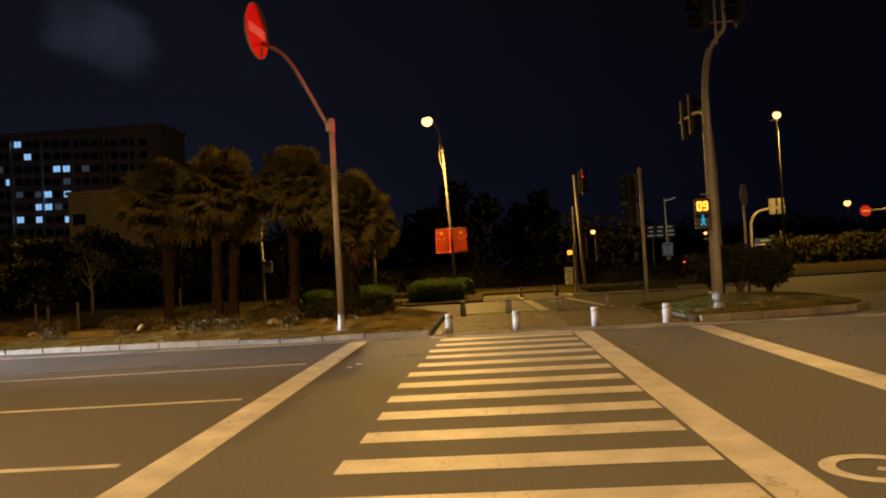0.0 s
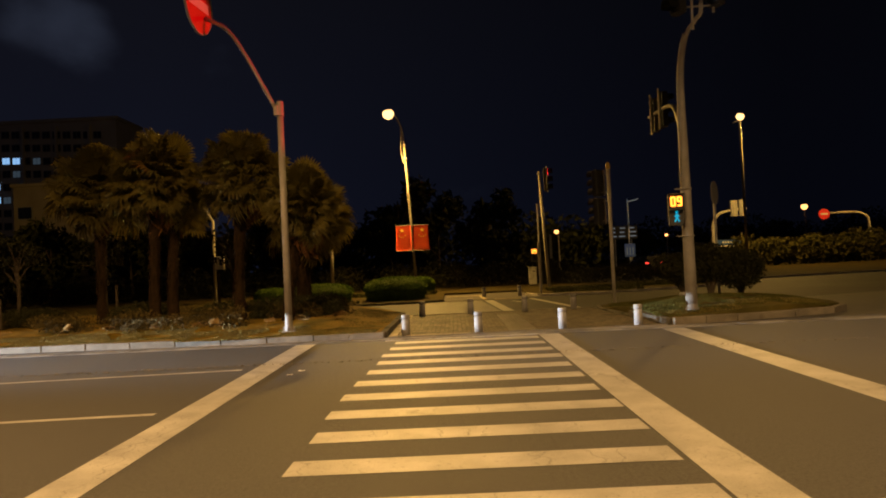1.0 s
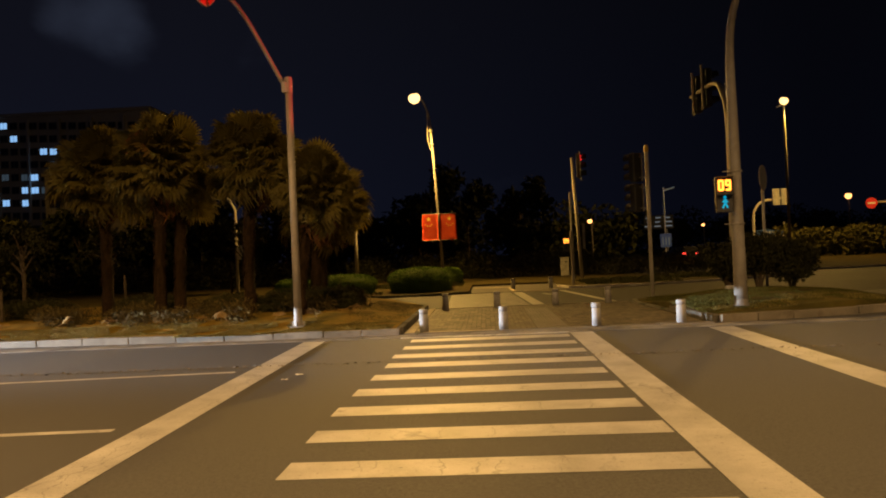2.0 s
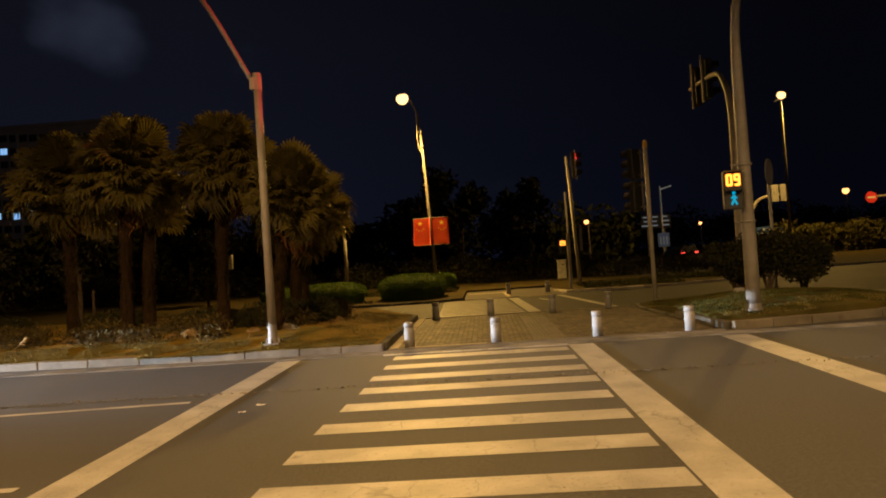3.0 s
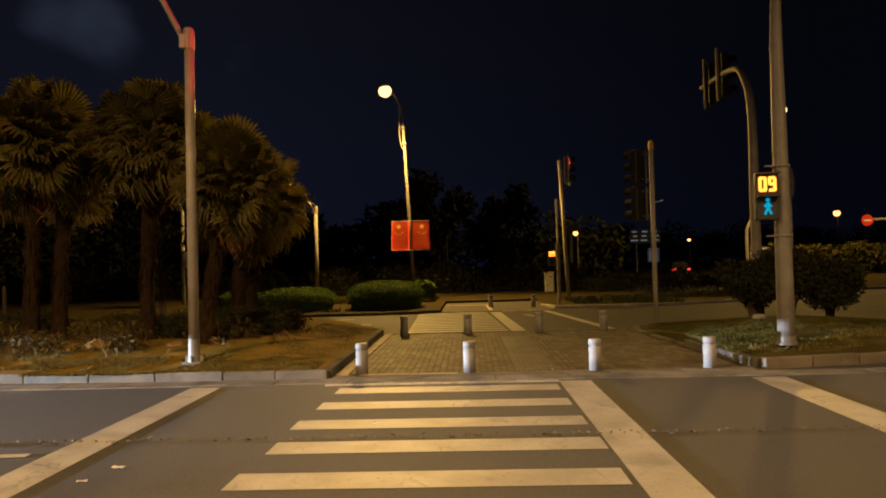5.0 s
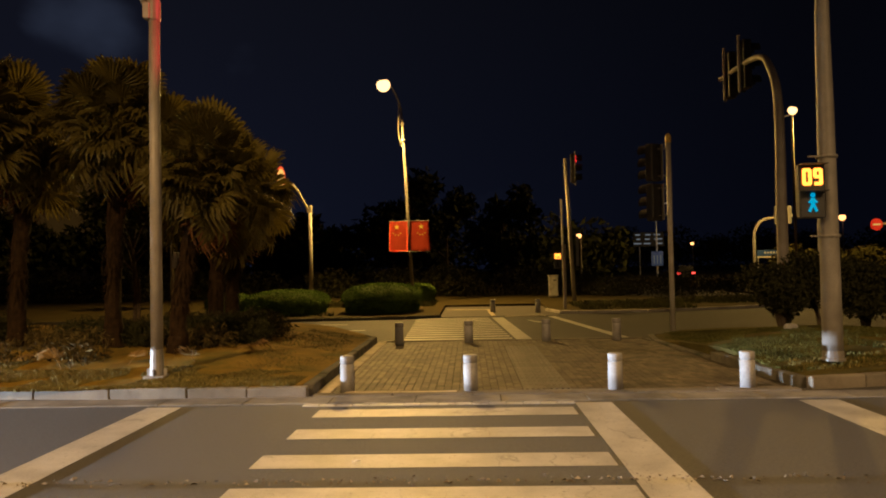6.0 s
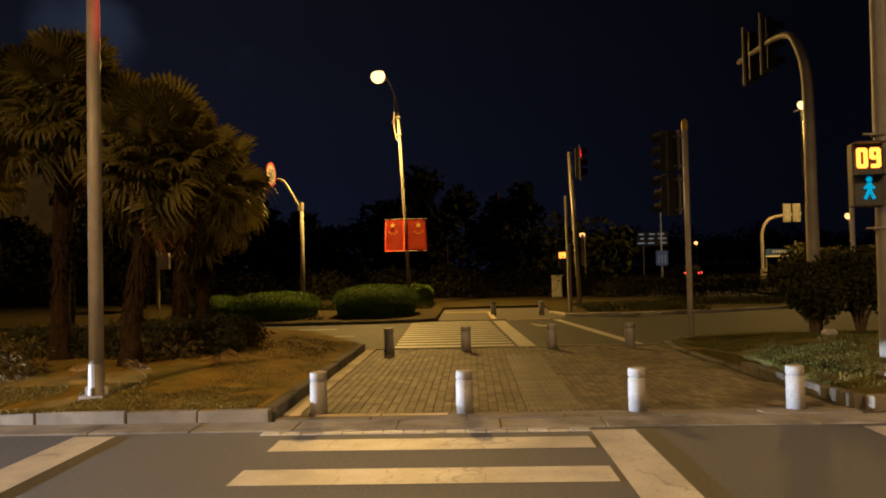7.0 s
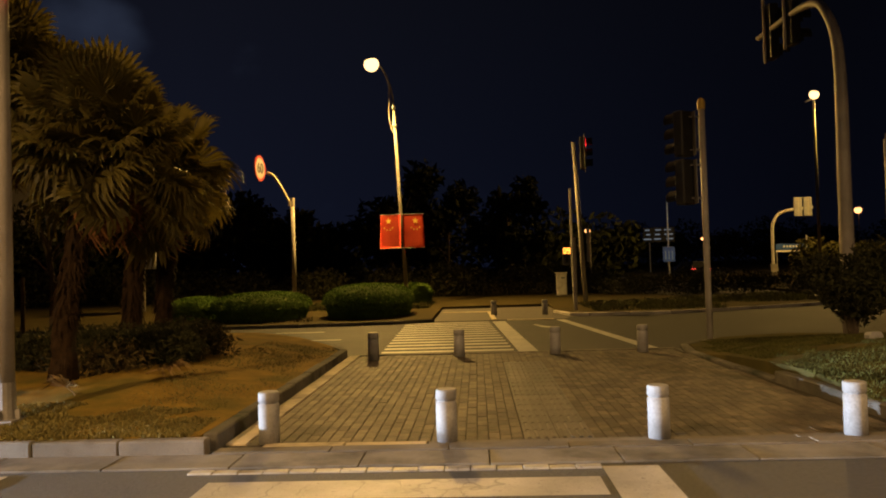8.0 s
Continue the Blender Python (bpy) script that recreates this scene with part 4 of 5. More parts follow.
def pedestrian_signal(parent, m, s=1.0, symbol=CYAN_LED):
    """Countdown above, walk symbol below, in one housing."""
    bm = bmesh.new()
    block(bm, (0.36 * s, 0.16 * s, 0.78 * s), (0, 0, 0), 0.015)
    bm.transform(m)
    body = part("pedestrian_housing", bm, BLACK, parent)
    for k, ch in enumerate("09"):
        digit(body, ch, m @ pose((-0.075 + 0.15 * k) * s, -0.09 * s, 0.20 * s), 0.085 * s, 0.20 * s, 0.032 * s)
    bm = bmesh.new()
    walking_figure(bm)
    bm.transform(m @ pose(0, -0.09 * s, -0.17 * s) @ Matrix.Scale(1.15 * s, 4))
    part("walk_symbol", bm, symbol, body, "walking symbol")
    for z in (0.38, -0.005):
        bm = bmesh.new()
        block(bm, (0.37 * s, 0.16 * s, 0.015), (0, -0.14 * s, z * s), 0.004)
        bm.transform(m)
        part("visor", bm, BLACK, body)
    return body


def signal_pole():
    """The tall pole on the traffic island: curved over the road, with signals for the side road and a pedestrian signal."""
    top = thing("signal_pole", pose(5.19, 17.03, 0.25), "tall grey signal pole with pedestrian countdown and overhead signals", "traffic signal")
    bm = bmesh.new()
    tube(bm, bent([(0, 0, 0), (0.0, 0, 3.0), (0.0, 0, 4.6), (0.01, -0.05, 5.3), (0.05, -0.15, 5.75), (0.10, -0.25, 6.02)], 6), [0.128 - 0.0034 * min(i, 15) - 0.0006 * max(0, i - 15) for i in range(31)], 16)
    smooth(part("mast", bm, POLE_DARK, top))
    bm = bmesh.new()
    lathe(bm, [(0.150, 0.0), (0.150, 0.03), (0.132, 0.04), (0.130, 0.12), (0.129, 0.13)], 16)
    part("base_sleeve", bm, POLE_DARK, top)
    for z in (1.62, 2.66):
        bm = bmesh.new()
        lathe(bm, [(0.130, z - 0.02), (0.138, z), (0.130, z + 0.02)], 16)
        block(bm, (0.20, 0.03, 0.022), (-0.16, -0.05, z), 0.004)
        part("clamp", bm, POLE_DARK, top)
    pedestrian_signal(top, pose(-0.27, -0.10, 2.20, 0, 0, -4), 0.90)
    side = Matrix.Rotation(radians(-70), 4, "Z")
    signal_head(top, Matrix.Translation((-0.08, -0.42, 6.94)) @ side, 3, 0, backplate=False)
    signal_head(top, Matrix.Translation((0.72, -0.50, 7.05)) @ side, 3, None, backplate=False)
    bm = bmesh.new()
    tube(bm, bent([(0.10, -0.25, 5.96), (0.17, -0.30, 6.12), (0.30, -0.40, 6.30), (0.40, -0.45, 6.55), (0.40, -0.45, 8.0)], 4), 0.045, 10)
    smooth(part("bracket", bm, POLE_PALE, top))
    for x, z0 in ((0.20, 6.05), (0.66, 6.40)):
        bm = bmesh.new()
        tube(bm, [(x, -0.45, z0), (x, -0.45, 7.6)], 0.03, 8)
        part("rail", bm, POLE_PALE, top)
    for z in (6.55, 7.2):
        bm = bmesh.new()
        tube(bm, [(-0.02, -0.42, z), (0.66, -0.46, z)], 0.022, 8)
        part("crossbar", bm, GALV, top)


signal_pole()


def signal_post():
    """The slim yellow-capped post with two stacked signal heads seen from behind."""
    top = thing("signal_post", pose(4.93, 23.7, 0.08), "slim grey post with yellow cap and two signals seen from behind", "traffic signal")
    bm = bmesh.new()
    tube(bm, [(0, 0, 0), (0, 0, 4.20)], 0.056, 14)
    smooth(part("post", bm, POLE_PALE, top))
    bm = bmesh.new()
    lathe(bm, [(0.066, 4.15), (0.070, 4.27), (0.052, 4.33), (0.02, 4.36)], 14)
    part("cap", bm, CAP_YELLOW, top, "yellow painted cap")
    turn = Matrix.Rotation(radians(215), 4, "Z")
    for z in (3.72, 2.84):
        signal_head(top, Matrix.Translation((-0.32, 0.06, z)) @ turn, 3, None, 0.32, 0.275, False)
        bm = bmesh.new()
        block(bm, (0.02, 0.16, 0.80), (-0.15, -0.02, z), 0.004)
        part("edge_plate", bm, POLE_DARK, top)
        for dz in (-0.3, 0.3):
            bm = bmesh.new()
            block(bm, (0.22, 0.03, 0.03), (-0.12, 0, z + dz), 0.004)
            part("bracket", bm, POLE_BASE, top)


signal_post()


def arched_signal():
    """The bent pole behind the bushes, its arm leading away over the far road."""
    top = thing("arched_signal", pose(7.07, 23.0, 0.15), "grey arched pole carrying signals seen from the side", "traffic signal")
    bm = bmesh.new()
    tube(bm, bent([(0, 0, 0), (0.0, 0, 2.6), (0.0, 0.0, 4.7), (-0.03, 0.3, 5.6), (-0.06, 1.0, 6.0), (-0.04, 3.4, 6.12)], 6), [0.125 - 0.0024 * i for i in range(31)], 14)
    smooth(part("mast", bm, POLE_GREY, top))
    for y in (1.75, 2.75):
        signal_head(top, Matrix.Translation((-0.02, y, 6.05)) @ Matrix.Rotation(radians(100), 4, "Z"), 3, None, 0.30, 0.38, False)
        bm = bmesh.new()
        tube(bm, [(-0.16, y, 5.4), (-0.16, y, 6.75)], 0.034, 8)
        part("bracket", bm, POLE_PALE, top)


arched_signal()


def round_mirror():
    top = thing("round_sign", pose(8.12, 23.6, 0.15), "round grey sign seen from behind on a slim post", "road sign")
    bm = bmesh.new()
    tube(bm, [(0, 0, 0), (0, 0, 3.4)], 0.045, 10)
    part("post", bm, GALV, top)
    bm = bmesh.new()
    disc(bm, 0.36, 0.03, facing(0, -0.06, 3.16, 55), 28)
    part("sign_plate", bm, SIGN_BACK, top)


round_mirror()


def far_signals():
    top = thing("far_pedestrian_signal", pose(3.66, 32.2, 0.12), "slim post with small far pedestrian countdown signal", "traffic signal")
    bm = bmesh.new()
    tube(bm, [(0, 0, 0), (0, 0, 2.15)], 0.06, 10)
    part("post", bm, POLE_GREY, top)
    pedestrian_signal(top, pose(-0.22, -0.05, 1.62, 0, 0, -4), 0.72, GLASS_DARK)
    top = thing("far_signal_pole", pose(4.36, 36.0, 0.12), "tall thin pole with signals and a red lens", "traffic signal")
    bm = bmesh.new()
    tube(bm, [(0.15, 0, 0), (-0.10, 0, 5.6)], [0.085, 0.065], 12)
    smooth(part("post", bm, POLE_PALE, top))
    signal_head(top, pose(0.22, 0, 5.2, 0, 0, 80), 3, 0, 0.34, 0.37)
    bm = bmesh.new()
    block(bm, (0.12, 0.03, 1.15), (0.30, 0, 2.0), 0.01)
    part("side_sign", bm, SIGN_BACK, top)
    bm = bmesh.new()
    tube(bm, [(0.02, 2.0, 0), (-0.03, 2.0, 4.2)], 0.05, 8)
    part("stay_pole", bm, GALV, top)


far_signals()


def cabinet():
    top = thing("control_cabinet", pose(4.44, 42.6, 0.12), "small pale roadside control cabinet", "cabinet")
    bm = bmesh.new()
    block(bm, (0.44, 0.36, 0.92), (0, 0, 0.52), 0.02)
    part("body", bm, CABINET, top)
    bm = bmesh.new()
    block(bm, (0.50, 0.42, 0.05), (0, 0, 1.0), 0.01)
    part("lid", bm, CABINET, top)
    bm = bmesh.new()
    block(bm, (0.50, 0.42, 0.06), (0, 0, 0.03), 0.01)
    part("plinth", bm, CONCRETE, top)
    bm = bmesh.new()
    block(bm, (0.36, 0.015, 0.72), (0, -0.185, 0.52), 0.004)
    door = part("door", bm, CABINET, top)
    bm = bmesh.new()
    block(bm, (0.14, 0.01, 0.05), (0.05, -0.196, 0.78))
    part("plate", bm, BLACK, door)


cabinet()


def box_post():
    top = thing("box_post", pose(-12.26, 38.6, 0.12), "slim post carrying a pale metal box", "post")
    bm = bmesh.new()
    tube(bm, [(0, 0, 0), (0, 0, 4.15), (-0.25, 0, 4.6), (-0.7, 0, 5.0)], 0.08, 10)
    smooth(part("post", bm, POLE_PALE, top))
    bm = bmesh.new()
    block(bm, (0.46, 0.24, 0.68), (0.30, -0.08, 2.0), 0.02)
    part("box", bm, SIGN_WHITE, top)


box_post()


def arched_far_signal():
    top = thing("far_arched_signal", pose(24.25, 70.0, 0.12), "distant pale arched pole with two signals seen from behind", "traffic signal")
    bm = bmesh.new()
    tube(bm, bent([(0, 0, 0), (0, 0, 3.2), (0.15, 0, 4.2), (0.9, 0, 5.0), (3.2, 0, 5.3)], 6), 0.13, 10)
    smooth(part("mast", bm, POLE_PALE, top))
    for x in (2.0, 2.76):
        bm = bmesh.new()
        block(bm, (0.62, 0.2, 1.5), (x, -0.16, 5.35), 0.03)
        part("signal_back", bm, SIGN_BACK, top)
        bm = bmesh.new()
        block(bm, (0.12, 0.06, 1.5), (x, -0.29, 5.35), 0.01)
        part("rail", bm, POLE_PALE, top)
    bm = bmesh.new()
    block(bm, (0.5, 0.4, 0.9), (0, 0, 0.45), 0.03)
    part("base", bm, POLE_GREY, top)
    top = thing("street_name_sign", pose(25.75, 70.2, 0.34), "blue street name board on two posts", "road sign")
    bm = bmesh.new()
    block(bm, (2.4, 0.08, 0.5), (0, 0, 2.0), 0.02)
    board = part("board", bm, SIGN_BLUE, top)
    bm = bmesh.new()
    block(bm, (2.4, 0.06, 0.14), (0, -0.01, 1.66), 0.01)
    part("lower_strip", bm, SIGN_WHITE, board)
    for k, w in enumerate((0.14, 0.12, 0.16, 0.12, 0.14)):
        bm = bmesh.new()
        block(bm, (w, 0.02, 0.16), (-0.55 + 0.24 * k, -0.05, 2.03))
        part("legend_bar", bm, SIGN_WHITE, board)
    for x in (-1.1, 1.25):
        bm = bmesh.new()
        tube(bm, [(x, 0.06, 0), (x, 0.06, 2.9 if x > 0 else 1.8)], 0.06, 8)
        part("post", bm, GALV, top)


arched_far_signal()


def far_no_entry():
    top = thing("far_no_entry_sign", pose(42.6, 77.0, 0.1), "distant red no-entry sign on a bent pole", "road sign")
    bm = bmesh.new()
    tube(bm, bent([(0, 0, 0), (0, 0, 3.6), (-0.3, 0, 4.4), (-1.4, 0, 4.85), (-4.4, 0, 4.8)], 5), 0.12, 10)
    smooth(part("mast", bm, POLE_GREY, top))
    bm = bmesh.new()
    disc(bm, 0.56, 0.05, facing(-4.6, -0.15, 4.75, 0), 24)
    plate = part("sign_plate", bm, SIGN_RED, top)
    bm = bmesh.new()
    block(bm, (0.74, 0.02, 0.17), (-4.6, -0.19, 4.75))
    part("white_bar", bm, SIGN_WHITE, plate)
    bm = bmesh.new()
    disc(bm, 0.36, 0.04, facing(0, -0.16, 2.2, 0), 20)
    part("blue_disc", bm, SIGN_BLUE, top)


far_no_entry()


def gantry_sign():
    top = thing("far_mast", pose(21.2, 90.0, 0.0), "distant slim mast with lamp arm and blue board", "mast")
    bm = bmesh.new()
    tube(bm, [(0, 0, 0), (0, 0, 8.4)], [0.12, 0.07], 8)
    part("pole", bm, GALV, top)
    bm = bmesh.new()
    tube(bm, [(0, 0, 8.0), (1.3, 0, 8.35)], 0.07, 6)
    part("arm", bm, SIGN_WHITE, top)
    bm = bmesh.new()
    block(bm, (1.3, 0.06, 1.6), (0, -0.15, 2.2), 0.02)
    part("board", bm, SIGN_BLUE, top)
    # the board's lettering also glows faintly in place of lamplight
    for x in (-0.35, 0.0, 0.35):
        bm = bmesh.new()
        block(bm, (0.09, 0.02, 0.9), (x, -0.20, 2.1))
        part("legend_bar", bm, DIM_GLOW, top)
    top = thing("far_hoarding", pose(25.1, 110.0, 0.0), "distant dim hoarding with faintly glowing lettering bars", "hoarding")
    bm = bmesh.new()
    block(bm, (4.2, 0.2, 2.0), (0, 0, 5.0), 0.03)
    board = part("board", bm, BLACK, top)
    rb = random.Random(3)
    for k in range(9):
        bm = bmesh.new()
        block(bm, (rb.uniform(0.5, 1.1), 0.04, 0.16), (-1.5 + 1.4 * (k % 3) + rb.uniform(-0.15, 0.15), -0.12, 5.65 - 0.6 * (k // 3)))
        part("legend_bar", bm, LETTER_GLOW, board)
    for x in (-1.2, 1.2):
        bm = bmesh.new()
        tube(bm, [(x, 0.12, 0), (x, 0.12, 4.6)], 0.09, 8)
        part("post", bm, GALV, top)


gantry_sign()


def dark_car(m, label, tail):
    top = thing("car", m, label, "car")
    prof = [(-0.85, 0.35), (0.85, 0.35), (0.88, 0.75), (0.80, 0.95), (0.62, 1.42), (-0.62, 1.42), (-0.80, 0.95), (-0.88, 0.75)]
    bm = bmesh.new()
    rows = []
    for y, k, c in ((0.0, 0.94, 0.90), (0.25, 1.0, 1.0), (2.6, 1.0, 1.0), (3.4, 1.0, 0.70), (4.4, 0.94, 0.62)):
        rows.append([bm.verts.new((x * k, y, 0.35 + (z - 0.35) * c)) for x, z in prof])
    for a, b in zip(rows, rows[1:]):
        for i in range(8):
            bm.faces.new((a[i], a[(i + 1) % 8], b[(i + 1) % 8], b[i]))
    bm.faces.new(list(reversed(rows[0])))
    bm.faces.new(rows[-1])
    part("body", bm, CAR_PAINT, top)
    for x in (-0.62, 0.62):
        bm = bmesh.new()
        block(bm, (0.34, 0.06, 0.13), (x, -0.02, 0.78), 0.02)
        part("tail_lamp", bm, tail, top, "red tail lamp")
    for x in (-0.78, 0.78):
        for y in (0.75, 3.5):
            bm = bmesh.new()
            disc(bm, 0.32, 0.2, pose(x, y, 0.32, 0, 90, 0), 20)
            wheel = part("wheel", bm, TYRE, top)
            bm = bmesh.new()
            disc(bm, 0.2, 0.22, pose(x, y, 0.32, 0, 90, 0), 14)
            part("rim", bm, GALV, wheel)
    return top


dark_car(pose(18.6, 70.0, 0.0, 0, 0, 6), "dark car with red tail lamps on the far road", TAIL_LED)
# the vehicle in the kerb lane, out of view, with a plate added to cut off each low beam
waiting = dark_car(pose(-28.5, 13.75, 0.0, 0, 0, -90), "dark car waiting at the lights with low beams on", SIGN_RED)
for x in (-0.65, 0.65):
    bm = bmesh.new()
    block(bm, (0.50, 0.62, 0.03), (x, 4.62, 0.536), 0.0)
    part("beam_cutoff_plate", bm, CAR_PAINT, waiting)



# ---------------------------------------------------------------- bollards
def bollard(x, y, turn):
    top = thing("bollard", pose(x, y, 0.015, 0, 0, turn), "short round pale granite bollard with a groove", "bollard", "bollards of the crossing")
    bm = bmesh.new()
    lathe(bm, [(0.090, 0.0), (0.090, 0.340), (0.081, 0.347), (0.081, 0.358), (0.090, 0.366), (0.090, 0.436), (0.086, 0.445), (0.078, 0.449)], 24)
    ob = part("stone", bm, GRANITE, top)
    for f in ob.data.polygons:
        f.use_smooth = abs(f.normal.z) < 0.3
    return top


for i, (x, y) in enumerate(((-1.08, 16.50), (0.47, 16.44), (2.25, 16.40), (3.84, 16.36), (-0.97, 22.27), (0.44, 22.45), (2.03, 22.50), (3.46, 22.48), (1.25, 32.5), (2.75, 32.2))):
    bollard(x, y, 37 * i)


# ---------------------------------------------------------------- planting
def clipped_shrub(x, y, rx, ry, h, seed, label="broad clipped round shrub, dense green leaves"):
    top = thing("clipped_shrub", pose(x, y, 0.1), label, "shrub", "clipped shrubs")
    r = random.Random(seed)
    bm = bmesh.new()
    bmesh.ops.create_icosphere(bm, subdivisions=4, radius=1.0)
    for v in bm.verts:
        d = v.co.copy()
        k = 0.93 + 0.05 * noise.noise(d * 2.0 + Vector((seed, 0, 0)))
        top_flat = 1.0 if d.z < 0 else 1 / max(0.8, (abs(d.x) ** 2.6 + abs(d.y) ** 2.6 + abs(d.z) ** 2.6) ** (1 / 2.6))
        if d.z < 0 and math.hypot(d.x, d.y) > 0.05:
            side = (0.97 + 0.06 * d.z) / math.hypot(d.x, d.y)
            v.co = Vector((d.x * rx * k * side, d.y * ry * k * side, 0.42 * h * (1 + d.z)))
        else:
            v.co = Vector((d.x * rx * k * top_flat, d.y * ry * k * top_flat, max(0.0, 0.42 * h + d.z * 0.58 * h * k * top_flat)))
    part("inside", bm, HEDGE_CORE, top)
    rg = np.random.default_rng(seed)
    n = 26000
    d = rg.normal(size=(n, 3))
    d /= np.linalg.norm(d, axis=1)[:, None]
    p = 1 / np.maximum(0.8, (np.abs(d) ** 2.6).sum(axis=1) ** (1 / 2.6))
    p = np.where(d[:, 2] > 0, p, 1.0)
    jit = rg.uniform(0.93, 1.02, n)
    p = np.where(d[:, 2] > 0, p, (0.97 + 0.06 * d[:, 2]) / np.maximum(0.3, np.hypot(d[:, 0], d[:, 1])))
    mid = np.stack([d[:, 0] * rx * p * jit, d[:, 1] * ry * p * jit, np.where(d[:, 2] > 0, 0.42 * h + d[:, 2] * 0.58 * h * p * jit, 0.42 * h * (1 + d[:, 2]))], axis=1)
    a = np.cross(d, rg.normal(size=(n, 3))) + rg.normal(size=(n, 3)) * 0.4
    a /= np.linalg.norm(a, axis=1)[:, None]
    b = np.cross(a, rg.normal(size=(n, 3)))
    b /= np.linalg.norm(b, axis=1)[:, None]
    s = 0.024 * (0.6 + 0.8 * rg.random(n))[:, None]
    v = np.stack([mid - a * s, mid + b * s * 0.6, mid + a * s, mid - b * s * 0.6], axis=1).reshape(-1, 3)
    i = np.arange(n)[:, None] * 4
    me = bpy.data.meshes.new("leaves")
    me.from_pydata(v.tolist(), [], np.hstack([i, i + 1, i + 2, i + 3]).tolist())
    me.materials.append(HEDGE)
    ob = new("leaves", me)
    ob.parent = top
    ob["kind"] = "stuff"
    return top


clipped_shrub(-2.55, 32.9, 1.34, 2.1, 0.98, 1)
clipped_shrub(-1.72, 39.3, 0.72, 0.8, 0.84, 2)
clipped_shrub(-5.74, 32.4, 1.36, 2.0, 0.82, 3)
clipped_shrub(-7.95, 33.0, 0.72, 1.2, 0.72, 4)


def fan_leaf(name, seed, material, radius=0.52, stalk=0.5, droop=0.35, spread=205, ribs=26):
    """A fan palm leaf: a stalk and narrow pleated blades, free and drooping at their tips. It points along +x from the crown."""
    r = random.Random(seed)
    bm = bmesh.new()
    tube(bm, [(0, 0, 0), (stalk * 0.5, 0, 0.03), (stalk, 0, 0.0)], [0.016, 0.012, 0.010], 5, False)
    p0 = bm.verts.new((stalk, 0, 0))
    for k in range(ribs):
        a = radians(-spread / 2 + spread * k / (ribs - 1)) + r.uniform(-0.02, 0.02)
        rad = radius * (1.0 - 0.22 * abs(k / (ribs - 1) - 0.5)) * r.uniform(0.9, 1.05)
        half = radians(spread / (ribs - 1)) * 0.55
        dip = droop * r.uniform(0.5, 1.5)
        def at(f, da):
            q = rad * f
            return Vector((stalk + q * math.cos(a + da), q * math.sin(a + da), 0.10 * f - dip * rad * f ** 3))
        l1, c1, r1 = at(0.74, half), at(0.74, 0) + Vector((0, 0, 0.022)), at(0.74, -half)
        l1, c1, r1 = [bm.verts.new(q) for q in (l1, c1, r1)]
        l2, r2 = bm.verts.new(at(0.90, half * 0.5)), bm.verts.new(at(0.90, -half * 0.5))
        tip = bm.verts.new(at(1.0, 0) + Vector((0, 0, -r.uniform(0, 0.06))))
        bm.faces.new((p0, r1, c1))
        bm.faces.new((p0, c1, l1))
        bm.faces.new((r1, r2, l2, l1, c1))
        bm.faces.new((r2, tip, l2))
    return mesh_of(name, bm, material)


FANS = [fan_leaf("leaf", s, PALM_LEAF, q, st, d, w, 28) for s, d, q, st, w in ((1, 0.10, 0.46, 0.56, 230), (2, 0.22, 0.42, 0.62, 250), (3, 0.38, 0.48, 0.50, 215), (4, 0.55, 0.44, 0.58, 200), (7, 0.8, 0.46, 0.52, 185))]
STRAW_FAN = fan_leaf("blade", 9, FROND, 0.50, 0.40, 0.5, 150, 22)
DRY_FANS = [fan_leaf("dry_leaf", s, PALM_DRY, 0.50, 0.40, d, 150, 20) for s, d in ((5, 0.7), (6, 1.1))]


